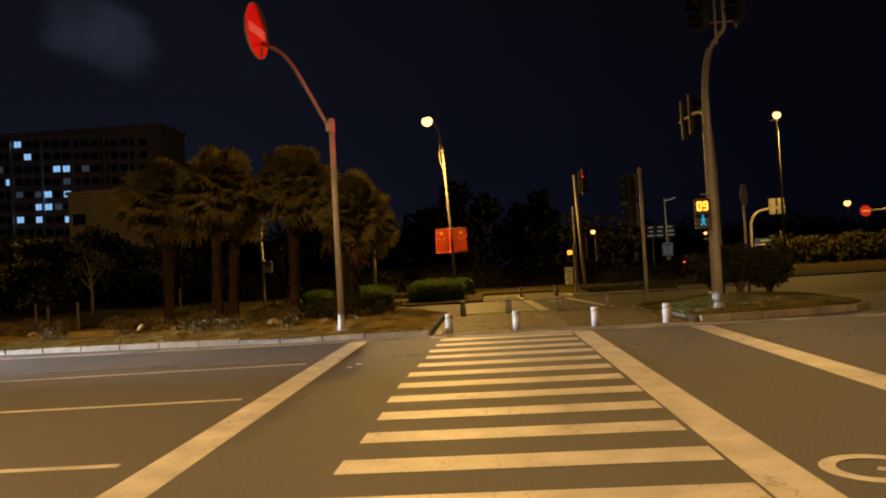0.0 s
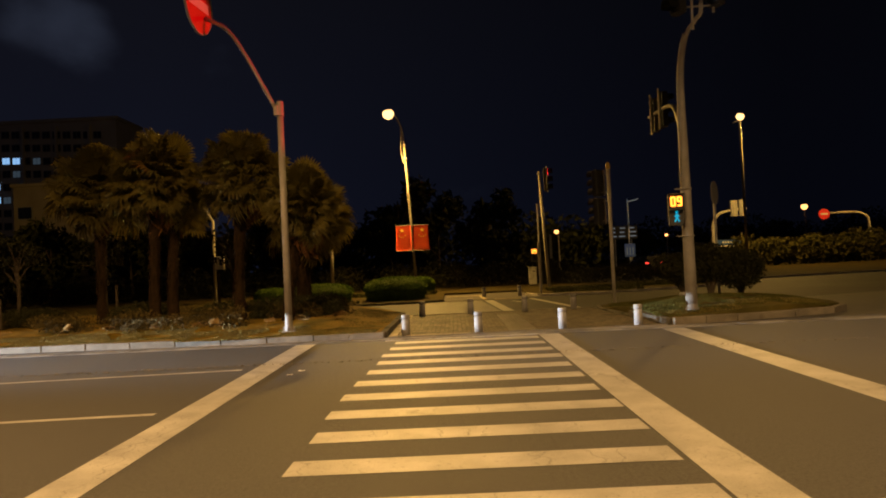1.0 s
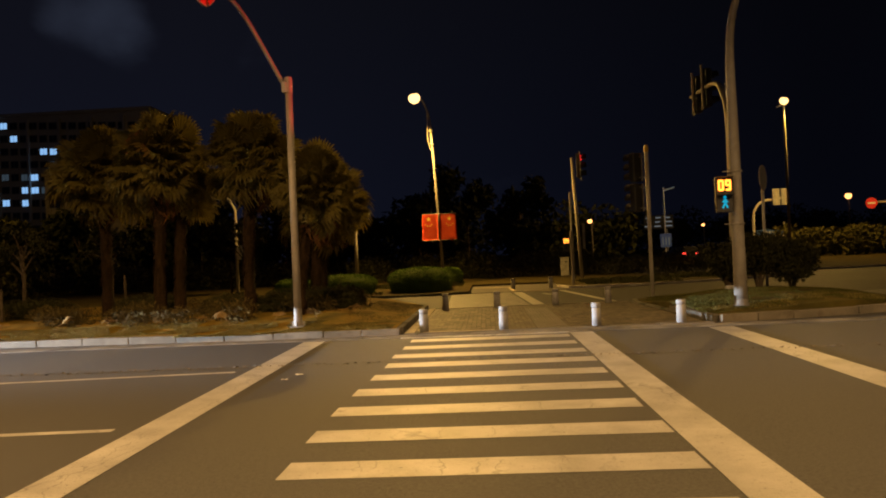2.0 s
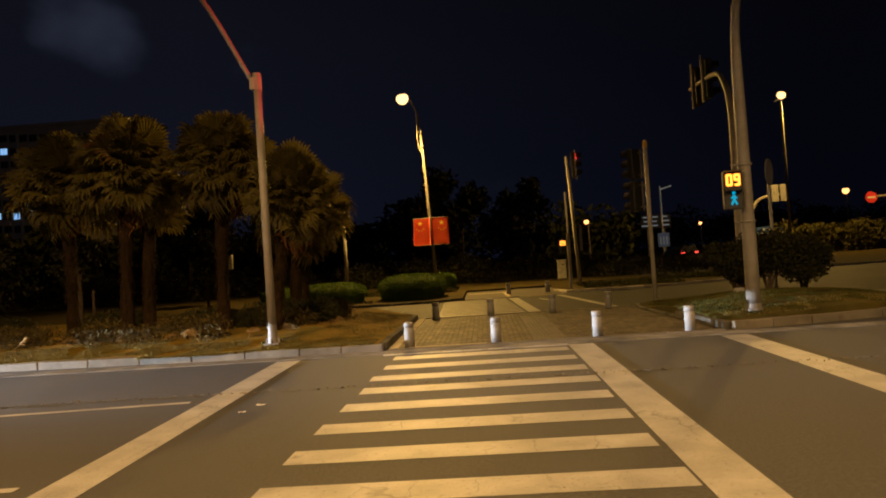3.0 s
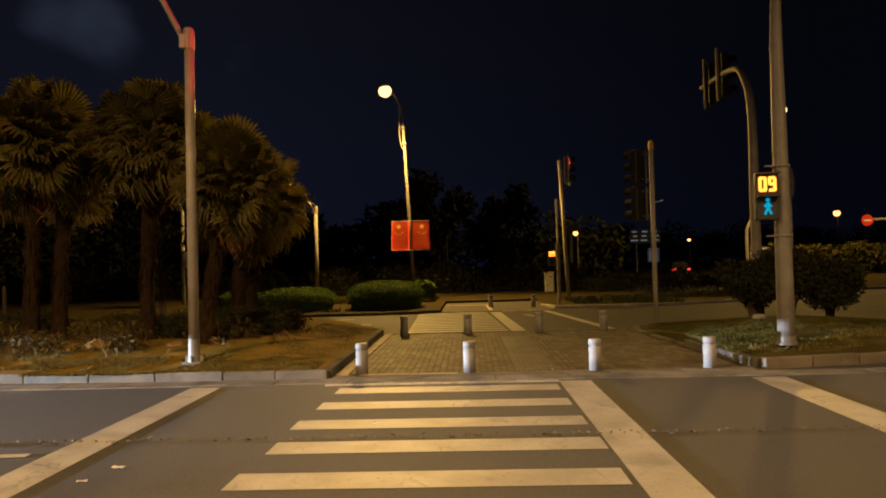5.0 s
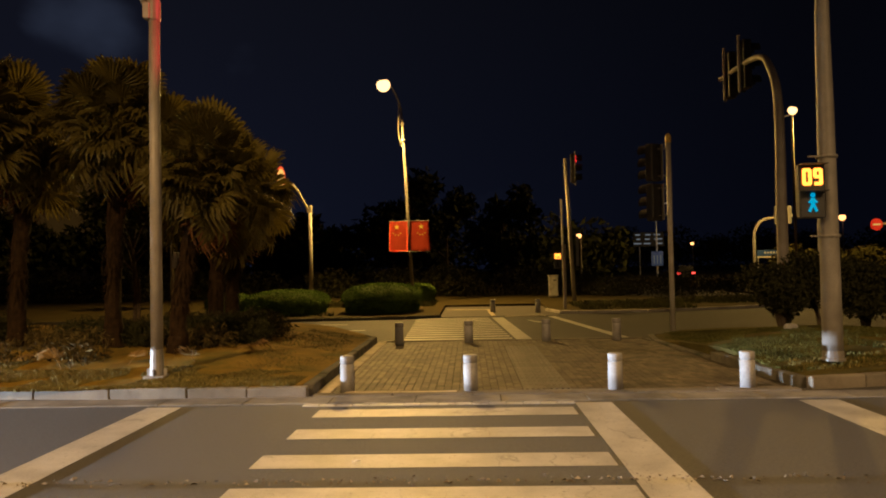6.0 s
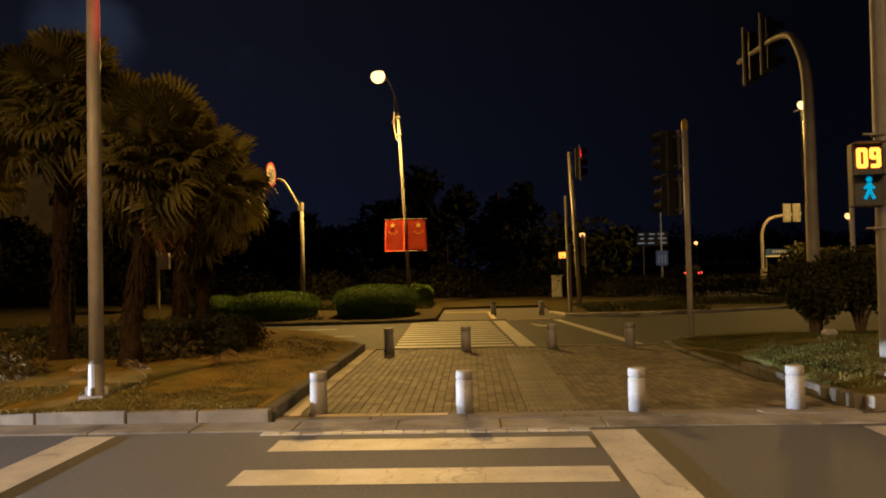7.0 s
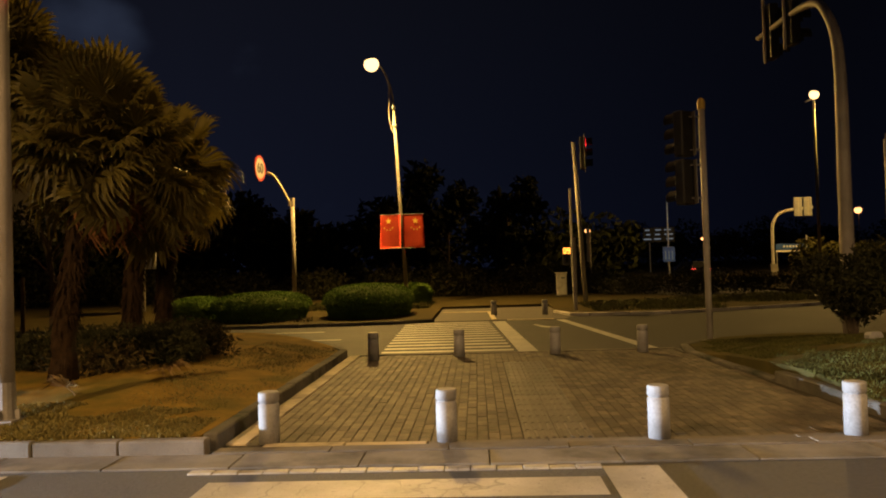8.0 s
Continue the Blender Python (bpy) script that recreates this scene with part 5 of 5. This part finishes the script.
def palm(x, y, base, trunk_h, size, seed, lean=(0, 0), leaves=84, dry=7, label="fan palm with shaggy trunk and dense fan leaves"):
    r = random.Random(seed)
    top = thing("fan_palm", pose(x, y, base), label, "palm tree", "fan palms on the lawn")
    bm = bmesh.new()
    pts = [(lean[0] * f * f, lean[1] * f * f, trunk_h * f) for f in (0, 0.15, 0.3, 0.45, 0.6, 0.75, 0.9, 1.0)]
    tube(bm, pts, [0.17, 0.135, 0.12, 0.125, 0.135, 0.15, 0.17, 0.12], 14)
    bmesh.ops.subdivide_edges(bm, edges=bm.edges[:], cuts=2, use_grid_fill=True)
    for v in bm.verts:
        n = noise.noise(Vector((v.co.x * 9, v.co.y * 9, v.co.z * 14 + seed)))
        c = Vector((lean[0] * (v.co.z / trunk_h) ** 2, lean[1] * (v.co.z / trunk_h) ** 2, v.co.z))
        v.co += (v.co - c) * 0.28 * n
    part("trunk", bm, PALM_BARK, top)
    bm = bmesh.new()
    for k in range(420):
        z = trunk_h * r.uniform(0.25, 1.0)
        a = r.uniform(0, 6.283)
        c = Vector((lean[0] * (z / trunk_h) ** 2, lean[1] * (z / trunk_h) ** 2, z))
        o = Vector((math.cos(a), math.sin(a), 0))
        s = Vector((-o.y, o.x, 0)) * 0.018
        q = c + o * 0.12
        vs = [bm.verts.new(p) for p in (q - s, q + s, q + o * r.uniform(0.05, 0.10) - Vector((0, 0, r.uniform(0.08, 0.24))))]
        bm.faces.new(vs)
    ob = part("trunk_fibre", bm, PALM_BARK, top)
    ob["kind"] = "stuff"
    crown = Vector((lean[0], lean[1], trunk_h))
    for k in range(leaves):
        f = (k + 0.5) / leaves
        pitch = math.degrees(math.asin(1 - 1.62 * f)) + r.uniform(-17, 17)
        yaw = k * 137.5 + r.uniform(-35, 35)
        s = size * r.uniform(0.72, 1.16)
        me = FANS[r.choice((0, 1)) if f < 0.3 else r.choice((1, 2, 2, 3)) if f < 0.7 else r.choice((2, 3, 4))]
        piece("leaf", me, top, Matrix.Translation(crown + Vector((0, 0, 0.12 - 0.2 * f))) @ pose(0, 0, 0, 0, 0, yaw) @ pose(0, 0, 0, r.uniform(-48, 48), -pitch, 0) @ Matrix.Scale(s, 4))
    for k in range(dry):
        yaw = k * 137.5 + r.uniform(-25, 25)
        piece("dry_leaf", r.choice(DRY_FANS), top, Matrix.Translation(crown - Vector((0, 0, 0.15))) @ pose(0, 0, 0, 0, 0, yaw) @ pose(0, 0, 0, r.uniform(-30, 30), r.uniform(50, 84), 0) @ Matrix.Scale(size * r.uniform(0.6, 0.9), 4))
    return top


palm(-4.02, 18.45, 0.33, 2.58, 1.10, 1, (0.52, 0.0), 84, 16)
palm(-4.05, 20.2, 0.33, 2.5, 1.2, 2, (0.25, 0.1), 58, 3)
palm(-4.20, 21.6, 0.33, 2.4, 0.95, 3, (0.15, 0.1), 42, 2)
palm(-5.40, 19.2, 0.35, 3.50, 1.22, 4, (0.2, 0.0))
palm(-7.50, 19.1, 0.35, 3.50, 1.20, 5, (0.15, 0.0))
palm(-7.20, 19.5, 0.35, 3.15, 1.05, 6, (0.1, 0.2), 60)
palm(-9.3, 20.1, 0.35, 3.35, 1.28, 7, (0.05, 0.0))


def slim_tree(x, y, h, seed):
    r = random.Random(seed)
    top = thing("slim_tree", pose(x, y, 0.3), "slim young tree with thin bare limbs", "tree", "young trees on the lawn")
    bm = bmesh.new()
    tube(bm, bent([(0, 0, 0), (0.04, 0, h * 0.4), (-0.03, 0, h * 0.75)], 3), 0.045, 8)
    spots = []
    for k in range(8):
        a = k * 2.4
        z = h * r.uniform(0.45, 0.75)
        tip = Vector((math.cos(a) * 0.5, math.sin(a) * 0.5, z + h * r.uniform(0.12, 0.3)))
        tube(bm, [(0, 0, z), tip * 0.5 + Vector((0, 0, z * 0.5 + 0.06)), tip], [0.025, 0.018, 0.006], 6)
        spots.append((tip.x, tip.y, tip.z, 0.28, 0.28, 0.2))
    part("trunk", bm, BARK, top)
    leaf_cloud("crown", BUSH, spots, 500, 0.06, seed, top, shell=0.1)


slim_tree(-6.6, 22.6, 2.6, 41)
slim_tree(-10.2, 22.0, 2.4, 42)
slim_tree(-12.2, 21.2, 2.6, 43)


def stake(x, y, h, r_=0.035):
    top = thing("stake", pose(x, y, 0.25), "thin weathered wooden stake in the planting", "stake", "stakes in the planting")
    bm = bmesh.new()
    lathe(bm, [(r_, 0), (r_, h - 0.03), (r_ * 0.7, h)], 8)
    part("pole", bm, BARK, top)


for x, y, h in ((-13.2, 20.0, 0.9), (-12.9, 20.1, 0.8), (-11.6, 19.4, 0.9), (-9.9, 21.5, 1.1), (-9.6, 21.6, 1.1), (-6.9, 22.3, 1.3), (-6.4, 22.4, 1.2), (-15.0, 20.5, 0.9)):
    stake(x, y, h)

r = random.Random(5)
low = [(-3.35 - 0.62 * i + r.uniform(-0.2, 0.2), (19.2 if i < 3 else 17.9) + r.uniform(-0.1, 2.2), 0.46, r.uniform(0.35, 0.6), r.uniform(0.35, 0.6), r.uniform(0.16, 0.34)) for i in range(34)]
ob = leaf_cloud("low_planting", UNDER, low, 22000, 0.055, 31, slender=0.22, shell=0.2)
tagged(ob, "low dark straggling plants under the palms", "planting", kind="stuff")


def mound_bush(x, y, rx, h, seed):
    top = thing("low_bush", pose(x, y, 0.28), "low dark rounded bush beneath the palms", "bush", "bushes beneath the palms")
    leaf_cloud("leaves", BUSH, [(0, 0, h * 0.45, rx, rx * 0.9, h * 0.55), (rx * 0.4, 0.1, h * 0.4, rx * 0.7, rx * 0.7, h * 0.5), (-rx * 0.4, -0.1, h * 0.38, rx * 0.7, rx * 0.7, h * 0.45)], 6500, 0.045, seed, top, slender=0.22, shell=0.2)


for i, (x, y, rx, h) in enumerate(((-3.55, 19.9, 0.55, 0.55), (-4.0, 19.7, 0.6, 0.6), (-4.6, 19.6, 0.7, 0.6), (-6.0, 19.9, 0.7, 0.55), (-3.6, 20.9, 0.6, 0.6), (-8.4, 20.4, 0.8, 0.6), (-11.5, 20.5, 0.9, 0.6))):
    mound_bush(x, y, rx, h, 60 + i)


def fallen_frond(x, y, yaw, s, tilt):
    top = thing("fallen_frond", pose(x, y, 0.34, 0, tilt, yaw), "dry brown palm frond lying on the lawn", "palm frond", "fallen palm fronds")
    ob = piece("blade", STRAW_FAN, top, Matrix.Scale(s, 4) @ pose(-0.35, 0, 0.05))


for i, (x, y) in enumerate(((-3.05, 18.85), (-4.3, 17.6), (-5.4, 17.5), (-6.9, 17.7), (-8.0, 17.6), (-9.2, 17.9), (-10.5, 17.8), (-12.0, 18.1), (-3.5, 17.6), (-6.1, 17.9))):
    fallen_frond(x, y, i * 77, (0.75 if i == 0 else 0.36) + 0.08 * (i % 3), -20 - 14 * (i % 3))


def island_bush(x, y, h, rx, seed):
    """A shrub with several bare stems and an uneven leafy crown."""
    r = random.Random(seed)
    z0 = height_right(x, y) - 0.03
    top = thing("island_bush", pose(x, y, z0), "dark leafy shrub with bare stems on the lawn", "shrub", "shrubs on the traffic island")
    spots = []
    for k in range(7):
        bm = bmesh.new()
        a = k * 0.9 + r.uniform(-0.2, 0.2)
        q = Vector((math.cos(a) * rx * r.uniform(0.25, 0.75), math.sin(a) * rx * r.uniform(0.25, 0.75), h * r.uniform(0.36, 0.78)))
        tube(bm, bent([(0.03 * math.cos(a), 0.03 * math.sin(a), 0), q * 0.35 + Vector((0, 0, 0.12)), q], 3), [0.035, 0.03, 0.027, 0.024, 0.02, 0.016, 0.01], 6)
        part("stem", bm, BARK, top)
        spots.append((q.x, q.y, q.z, rx * r.uniform(0.38, 0.55), rx * r.uniform(0.38, 0.55), h * r.uniform(0.18, 0.28)))
    spots.append((0, 0, h * 0.60, rx * 0.75, rx * 0.75, h * 0.34))
    leaf_cloud("crown", BUSH, spots, 9000, 0.045, seed, top, slender=0.4, shell=0.15)


island_bush(6.38, 21.5, 1.30, 0.66, 71)
island_bush(7.18, 21.6, 1.58, 0.80, 72)
island_bush(8.10, 21.8, 1.46, 0.72, 73)

bm = bmesh.new()
block(bm, (0.24, 0.16, 0.12), (0, 0, 0.05), 0.04)
ob = part("loose_stone", bm, GRANITE)
ob.matrix_basis = pose(6.0, 20.2, height_right(6.0, 20.2) - 0.02, 0, 0, 20)
tagged(ob, "pale loose stone on the lawn by a shrub", "stone")


def blades(name, material, spots, count, tall, seed, label):
    """Grass: single bent blades, in loose tufts. spots: (x0, x1, y0, y1, height function)."""
    rg = np.random.default_rng(seed)
    v, f = [], []
    for x0, x1, y0, y1, hf in spots:
        area = (x1 - x0) * (y1 - y0)
        n = int(count * area)
        cx, cy = rg.uniform(x0, x1, n), rg.uniform(y0, y1, n)
        for x, y in zip(cx, cy):
            if noise.noise(Vector((x * 1.6, y * 1.6, seed))) < -0.28:
                continue
            z = hf(x, y) - 0.01
            h = tall * rg.uniform(0.4, 1.3)
            a = rg.uniform(0, 6.283)
            dx, dy = math.cos(a), math.sin(a)
            w = 0.006 + 0.006 * rg.random()
            b = rg.uniform(0.1, 0.9) * h
            i = len(v)
            v += [(x - dy * w, y + dx * w, z), (x + dy * w, y - dx * w, z), (x + dx * b * 0.4 + dy * w * 0.6, y + dy * b * 0.4 - dx * w * 0.6, z + h * 0.7), (x + dx * b * 0.4 - dy * w * 0.6, y + dy * b * 0.4 + dx * w * 0.6, z + h * 0.7), (x + dx * b, y + dy * b, z + h * 0.95)]
            f += [(i, i + 1, i + 2, i + 3), (i + 3, i + 2, i + 4)]
    me = bpy.data.meshes.new(name)
    me.from_pydata(v, [], f)
    me.materials.append(material)
    return tagged(new(name, me), label, "grass", kind="stuff")


blades("grass_left", GRASS, [(-6.0, -1.7, 16.26, 17.4, height_left), (-14.0, -6.0, 16.75, 18.0, height_left), (-6.0, -2.8, 16.22, 16.6, height_left)], 6500, 0.034, 81, "dry yellowish grass along the kerb")
blades("grass_lawn", GRASS, [(-2.9, -1.65, 17.5, 23.0, height_left)], 1200, 0.026, 82, "short thin brownish grass")
blades("grass_right", LAWN, [(4.65, 8.4, 17.2, 22.6, height_right), (4.44, 4.66, 16.55, 22.8, height_right), (4.66, 6.0, 16.85, 17.2, height_right), (4.7, 8.2, 22.6, 23.6, height_right)], 2300, 0.032, 83, "short green grass on the island")
blades("grass_right_edge", GRASS, [(4.7, 6.2, 16.75, 17.4, height_right), (6.2, 8.3, 17.3, 18.0, height_right)], 1500, 0.045, 84, "dry grass along the island kerb")

blades("grass_verge", GRASS_FAR, [(4.2, 8.0, 31.8, 36.0, lambda x, y: 0.10), (8.0, 12.4, 34.4, 38.0, lambda x, y: 0.10), (-10.0, -0.9, 35.6, 40.0, lambda x, y: 0.10), (-9.5, -3.9, 30.4, 31.0, lambda x, y: 0.10)], 260, 0.15, 85, "rough dark grass on the far verge")

# ---------------------------------------------------------------- small litter
rg = np.random.default_rng(9)
v, f = [], []
for k in range(620):
    x, y = rg.uniform(-9, 9), 12.56 + rg.normal(0, 0.05)
    s, a = rg.uniform(0.005, 0.018), rg.uniform(0, 3.14)
    i = len(v)
    for q in range(4):
        t = a + q * math.pi / 2
        v.append((x + s * math.cos(t) * (1 if q % 2 else 1.7), y + s * math.sin(t), 0.008 + rg.uniform(0, 0.02) * (q % 2)))
    f.append((i, i + 1, i + 2, i + 3))
me = bpy.data.meshes.new("leaf_litter")
me.from_pydata(v, [], f)
me.materials.append(LITTER)
tagged(new("leaf_litter", me), "thin line of dead leaves on the asphalt", "leaf litter", kind="stuff")
for x, y, a, s in ((-2.42, 11.25, 20, 0.035), (-2.32, 11.62, -10, 0.045), (-0.45, 13.1, 40, 0.03)):
    bm = bmesh.new()
    bmesh.ops.create_grid(bm, x_segments=3, y_segments=2, size=0.5)
    for w in bm.verts:
        w.co = Vector((w.co.x * s * 2.2, w.co.y * s, 0.012 + 0.012 * noise.noise(w.co * 3 + Vector((a, 0, 0)))))
    bmesh.ops.solidify(bm, geom=bm.faces[:], thickness=0.003)
    ob = part("paper_scrap", bm, PAPER)
    ob.matrix_basis = pose(x, y, 0.008, 0, 0, a)
    tagged(ob, "crumpled white paper scrap on the asphalt", "litter", "paper scraps")

# ---------------------------------------------------------------- paved crossing
bm = bmesh.new()
prism(bm, [(-1.47, 16.14), (4.46, 16.14), (4.46, 16.45), (4.25, 20.0), (4.10, 22.6), (4.10, 22.93), (-1.47, 22.93)], -0.02, 0.006)
pavement = tagged(part("pavement", bm, JOINT), "grey brick-paved crossing between two kerbs", "pavement", kind="structure")


def paver_mesh(w, l):
    """A paver with cut edges, its top a little above the joints."""
    bm = bmesh.new()
    c = 0.0035
    lo = [bm.verts.new(p) for p in ((-w / 2, -l / 2, 0), (w / 2, -l / 2, 0), (w / 2, l / 2, 0), (-w / 2, l / 2, 0))]
    hi = [bm.verts.new(p) for p in ((-w / 2 + c, -l / 2 + c, 0.011), (w / 2 - c, -l / 2 + c, 0.011), (w / 2 - c, l / 2 - c, 0.011), (-w / 2 + c, l / 2 - c, 0.011))]
    for i in range(4):
        bm.faces.new((lo[i], lo[(i + 1) % 4], hi[(i + 1) % 4], hi[i]))
    bm.faces.new(hi)
    return bm


HALF = mesh_of("paver", paver_mesh(0.095, 0.098), PAVER)
ALONG = mesh_of("paver", paver_mesh(0.095, 0.196), PAVER)
r = random.Random(17)
field_v, field_f = [], []
near = 0


def lay(kind, x, y):
    """One paver: its own object near the front edge, else part of the joined field."""
    global near
    w, l = (0.095, 0.196) if kind == 1 else (0.095, 0.098)
    z = 0.002 + r.uniform(-0.002, 0.002)
    if y < 17.62 and x < 2.6 and near < 300:
        near += 1
        piece("paver", ALONG if kind == 1 else HALF, pavement, pose(x, y, z, r.uniform(-0.3, 0.3), r.uniform(-0.3, 0.3), r.uniform(-0.9, 0.9)))
        return
    c = 0.0035
    i = len(field_v)
    t = [r.uniform(-0.0010, 0.0010) for q in range(4)]
    for q, (sx, sy) in enumerate(((-1, -1), (1, -1), (1, 1), (-1, 1))):
        field_v.append((x + sx * w / 2, y + sy * l / 2, z))
    for q, (sx, sy) in enumerate(((-1, -1), (1, -1), (1, 1), (-1, 1))):
        field_v.append((x + sx * (w / 2 - c), y + sy * (l / 2 - c), z + 0.011 + t[q]))
    field_f.extend([(i, i + 1, i + 5, i + 4), (i + 1, i + 2, i + 6, i + 5), (i + 2, i + 3, i + 7, i + 6), (i + 3, i, i + 4, i + 7), (i + 4, i + 5, i + 6, i + 7)])


TACTILE = (1.12, 1.73)
laid = {}
for col in range(56):
    x = -1.225 + 0.1 * col
    y = 16.46 - 0.1 * (col % 2)
    while y < 22.70:
        edge = 4.36 - 0.05 * (y - 16.4)
        if x > edge:
            break
        in_guide = TACTILE[0] < x < TACTILE[1] and y < 21.5
        if y < 16.45:
            laid.setdefault(16.4, []).append((2, x, 16.505))
        elif not in_guide:
            laid.setdefault(round(y, 1), []).append((1, x, y + 0.1))
        y += 0.2
for key in sorted(laid):
    for kind, px, py in laid[key]:
        lay(kind, px, py)
me = bpy.data.meshes.new("paver_field")
me.from_pydata(field_v, [], field_f)
me.materials.append(PAVER_FIELD)
ob = new("paver_field", me)
ob.parent = pavement
ob["kind"] = "stuff"

# ribbed guide tiles
bm = paver_mesh(0.296, 0.296)
for k in range(4):
    block(bm, (0.034, 0.27, 0.016), (-0.105 + 0.07 * k, 0, 0.016), 0.004)
guide = mesh_of("guide_tile", bm, surface("guide_tile", (0.080, 0.071, 0.058), (0.160, 0.143, 0.120), 9.0, 0.50, 0.3, 130.0, per="object", spread=0.2))
for gx in (1.28, 1.58):
    for k in range(17):
        piece("guide_tile", guide, pavement, pose(gx, 16.62 + 0.3 * k, 0.005))

# edging stones: a pale strip along the left kerb and the front, setts at the gutter
def edging(name, x0, y0, x1, y1, length, material, top_z, seed, width_axis):
    rr = random.Random(seed)
    n = max(1, round((x1 - x0 if width_axis == "y" else y1 - y0) / length))
    w, l = ((x1 - x0) / n - 0.008, y1 - y0) if width_axis == "y" else (x1 - x0, (y1 - y0) / n - 0.008)
    bm = bmesh.new()
    block(bm, (w, l, 0.05), (0, 0, -0.025), 0.005)
    me = mesh_of(name, bm, material)
    for i in range(n):
        cx, cy = (x0 + (x1 - x0) * (i + 0.5) / n, (y0 + y1) / 2) if width_axis == "y" else ((x0 + x1) / 2, y0 + (y1 - y0) * (i + 0.5) / n)
        piece(name, me, pavement, pose(cx, cy, top_z + rr.uniform(-0.003, 0.003), 0, 0, rr.uniform(-0.3, 0.3)))


edging("edging_stone", -1.46, 16.46, -1.28, 22.86, 0.8, EDGING, 0.026, 1, "x")
edging("edging_stone", -1.10, 16.32, 0.30, 16.44, 0.7, EDGING, 0.026, 2, "y")
edging("ramp_stone", -1.46, 16.14, 4.40, 16.31, 0.98, CONCRETE, 0.030, 3, "y")
edging("ramp_stone", 0.31, 16.32, 4.38, 16.44, 0.98, CONCRETE, 0.024, 4, "y")
edging("ramp_stone", -1.46, 22.80, 4.08, 22.92, 0.98, CONCRETE, 0.026, 5, "y")
edging("painted_sett", -1.45, 15.57, 1.64, 15.66, 0.19, PAINT, 0.014, 6, "y")

# paved strip on the far side of the second road
bm = bmesh.new()
prism(bm, [(-0.45, 30.5), (3.26, 30.4), (3.26, 36.6), (-0.45, 36.4)], -0.02, 0.02)
tagged(part("pavement_far", bm, surface("far_paving", (0.065, 0.058, 0.048), (0.12, 0.108, 0.09), 5.0, 0.8, 0.3, 60.0)), "worn paved crossing on the far verge", "pavement", kind="structure")
kerb("edging_far", [(-0.38, 34.35), (1.14, 34.25), (1.22, 30.5)], "pale edging stones of the far paved crossing", width=0.14, height=0.06, seed=12, material=EDGING)
kerb("edging_far_front", [(1.55, 30.46), (2.86, 30.46)], "pale edging stones before the far paved crossing", width=0.10, height=0.05, seed=13, material=EDGING)
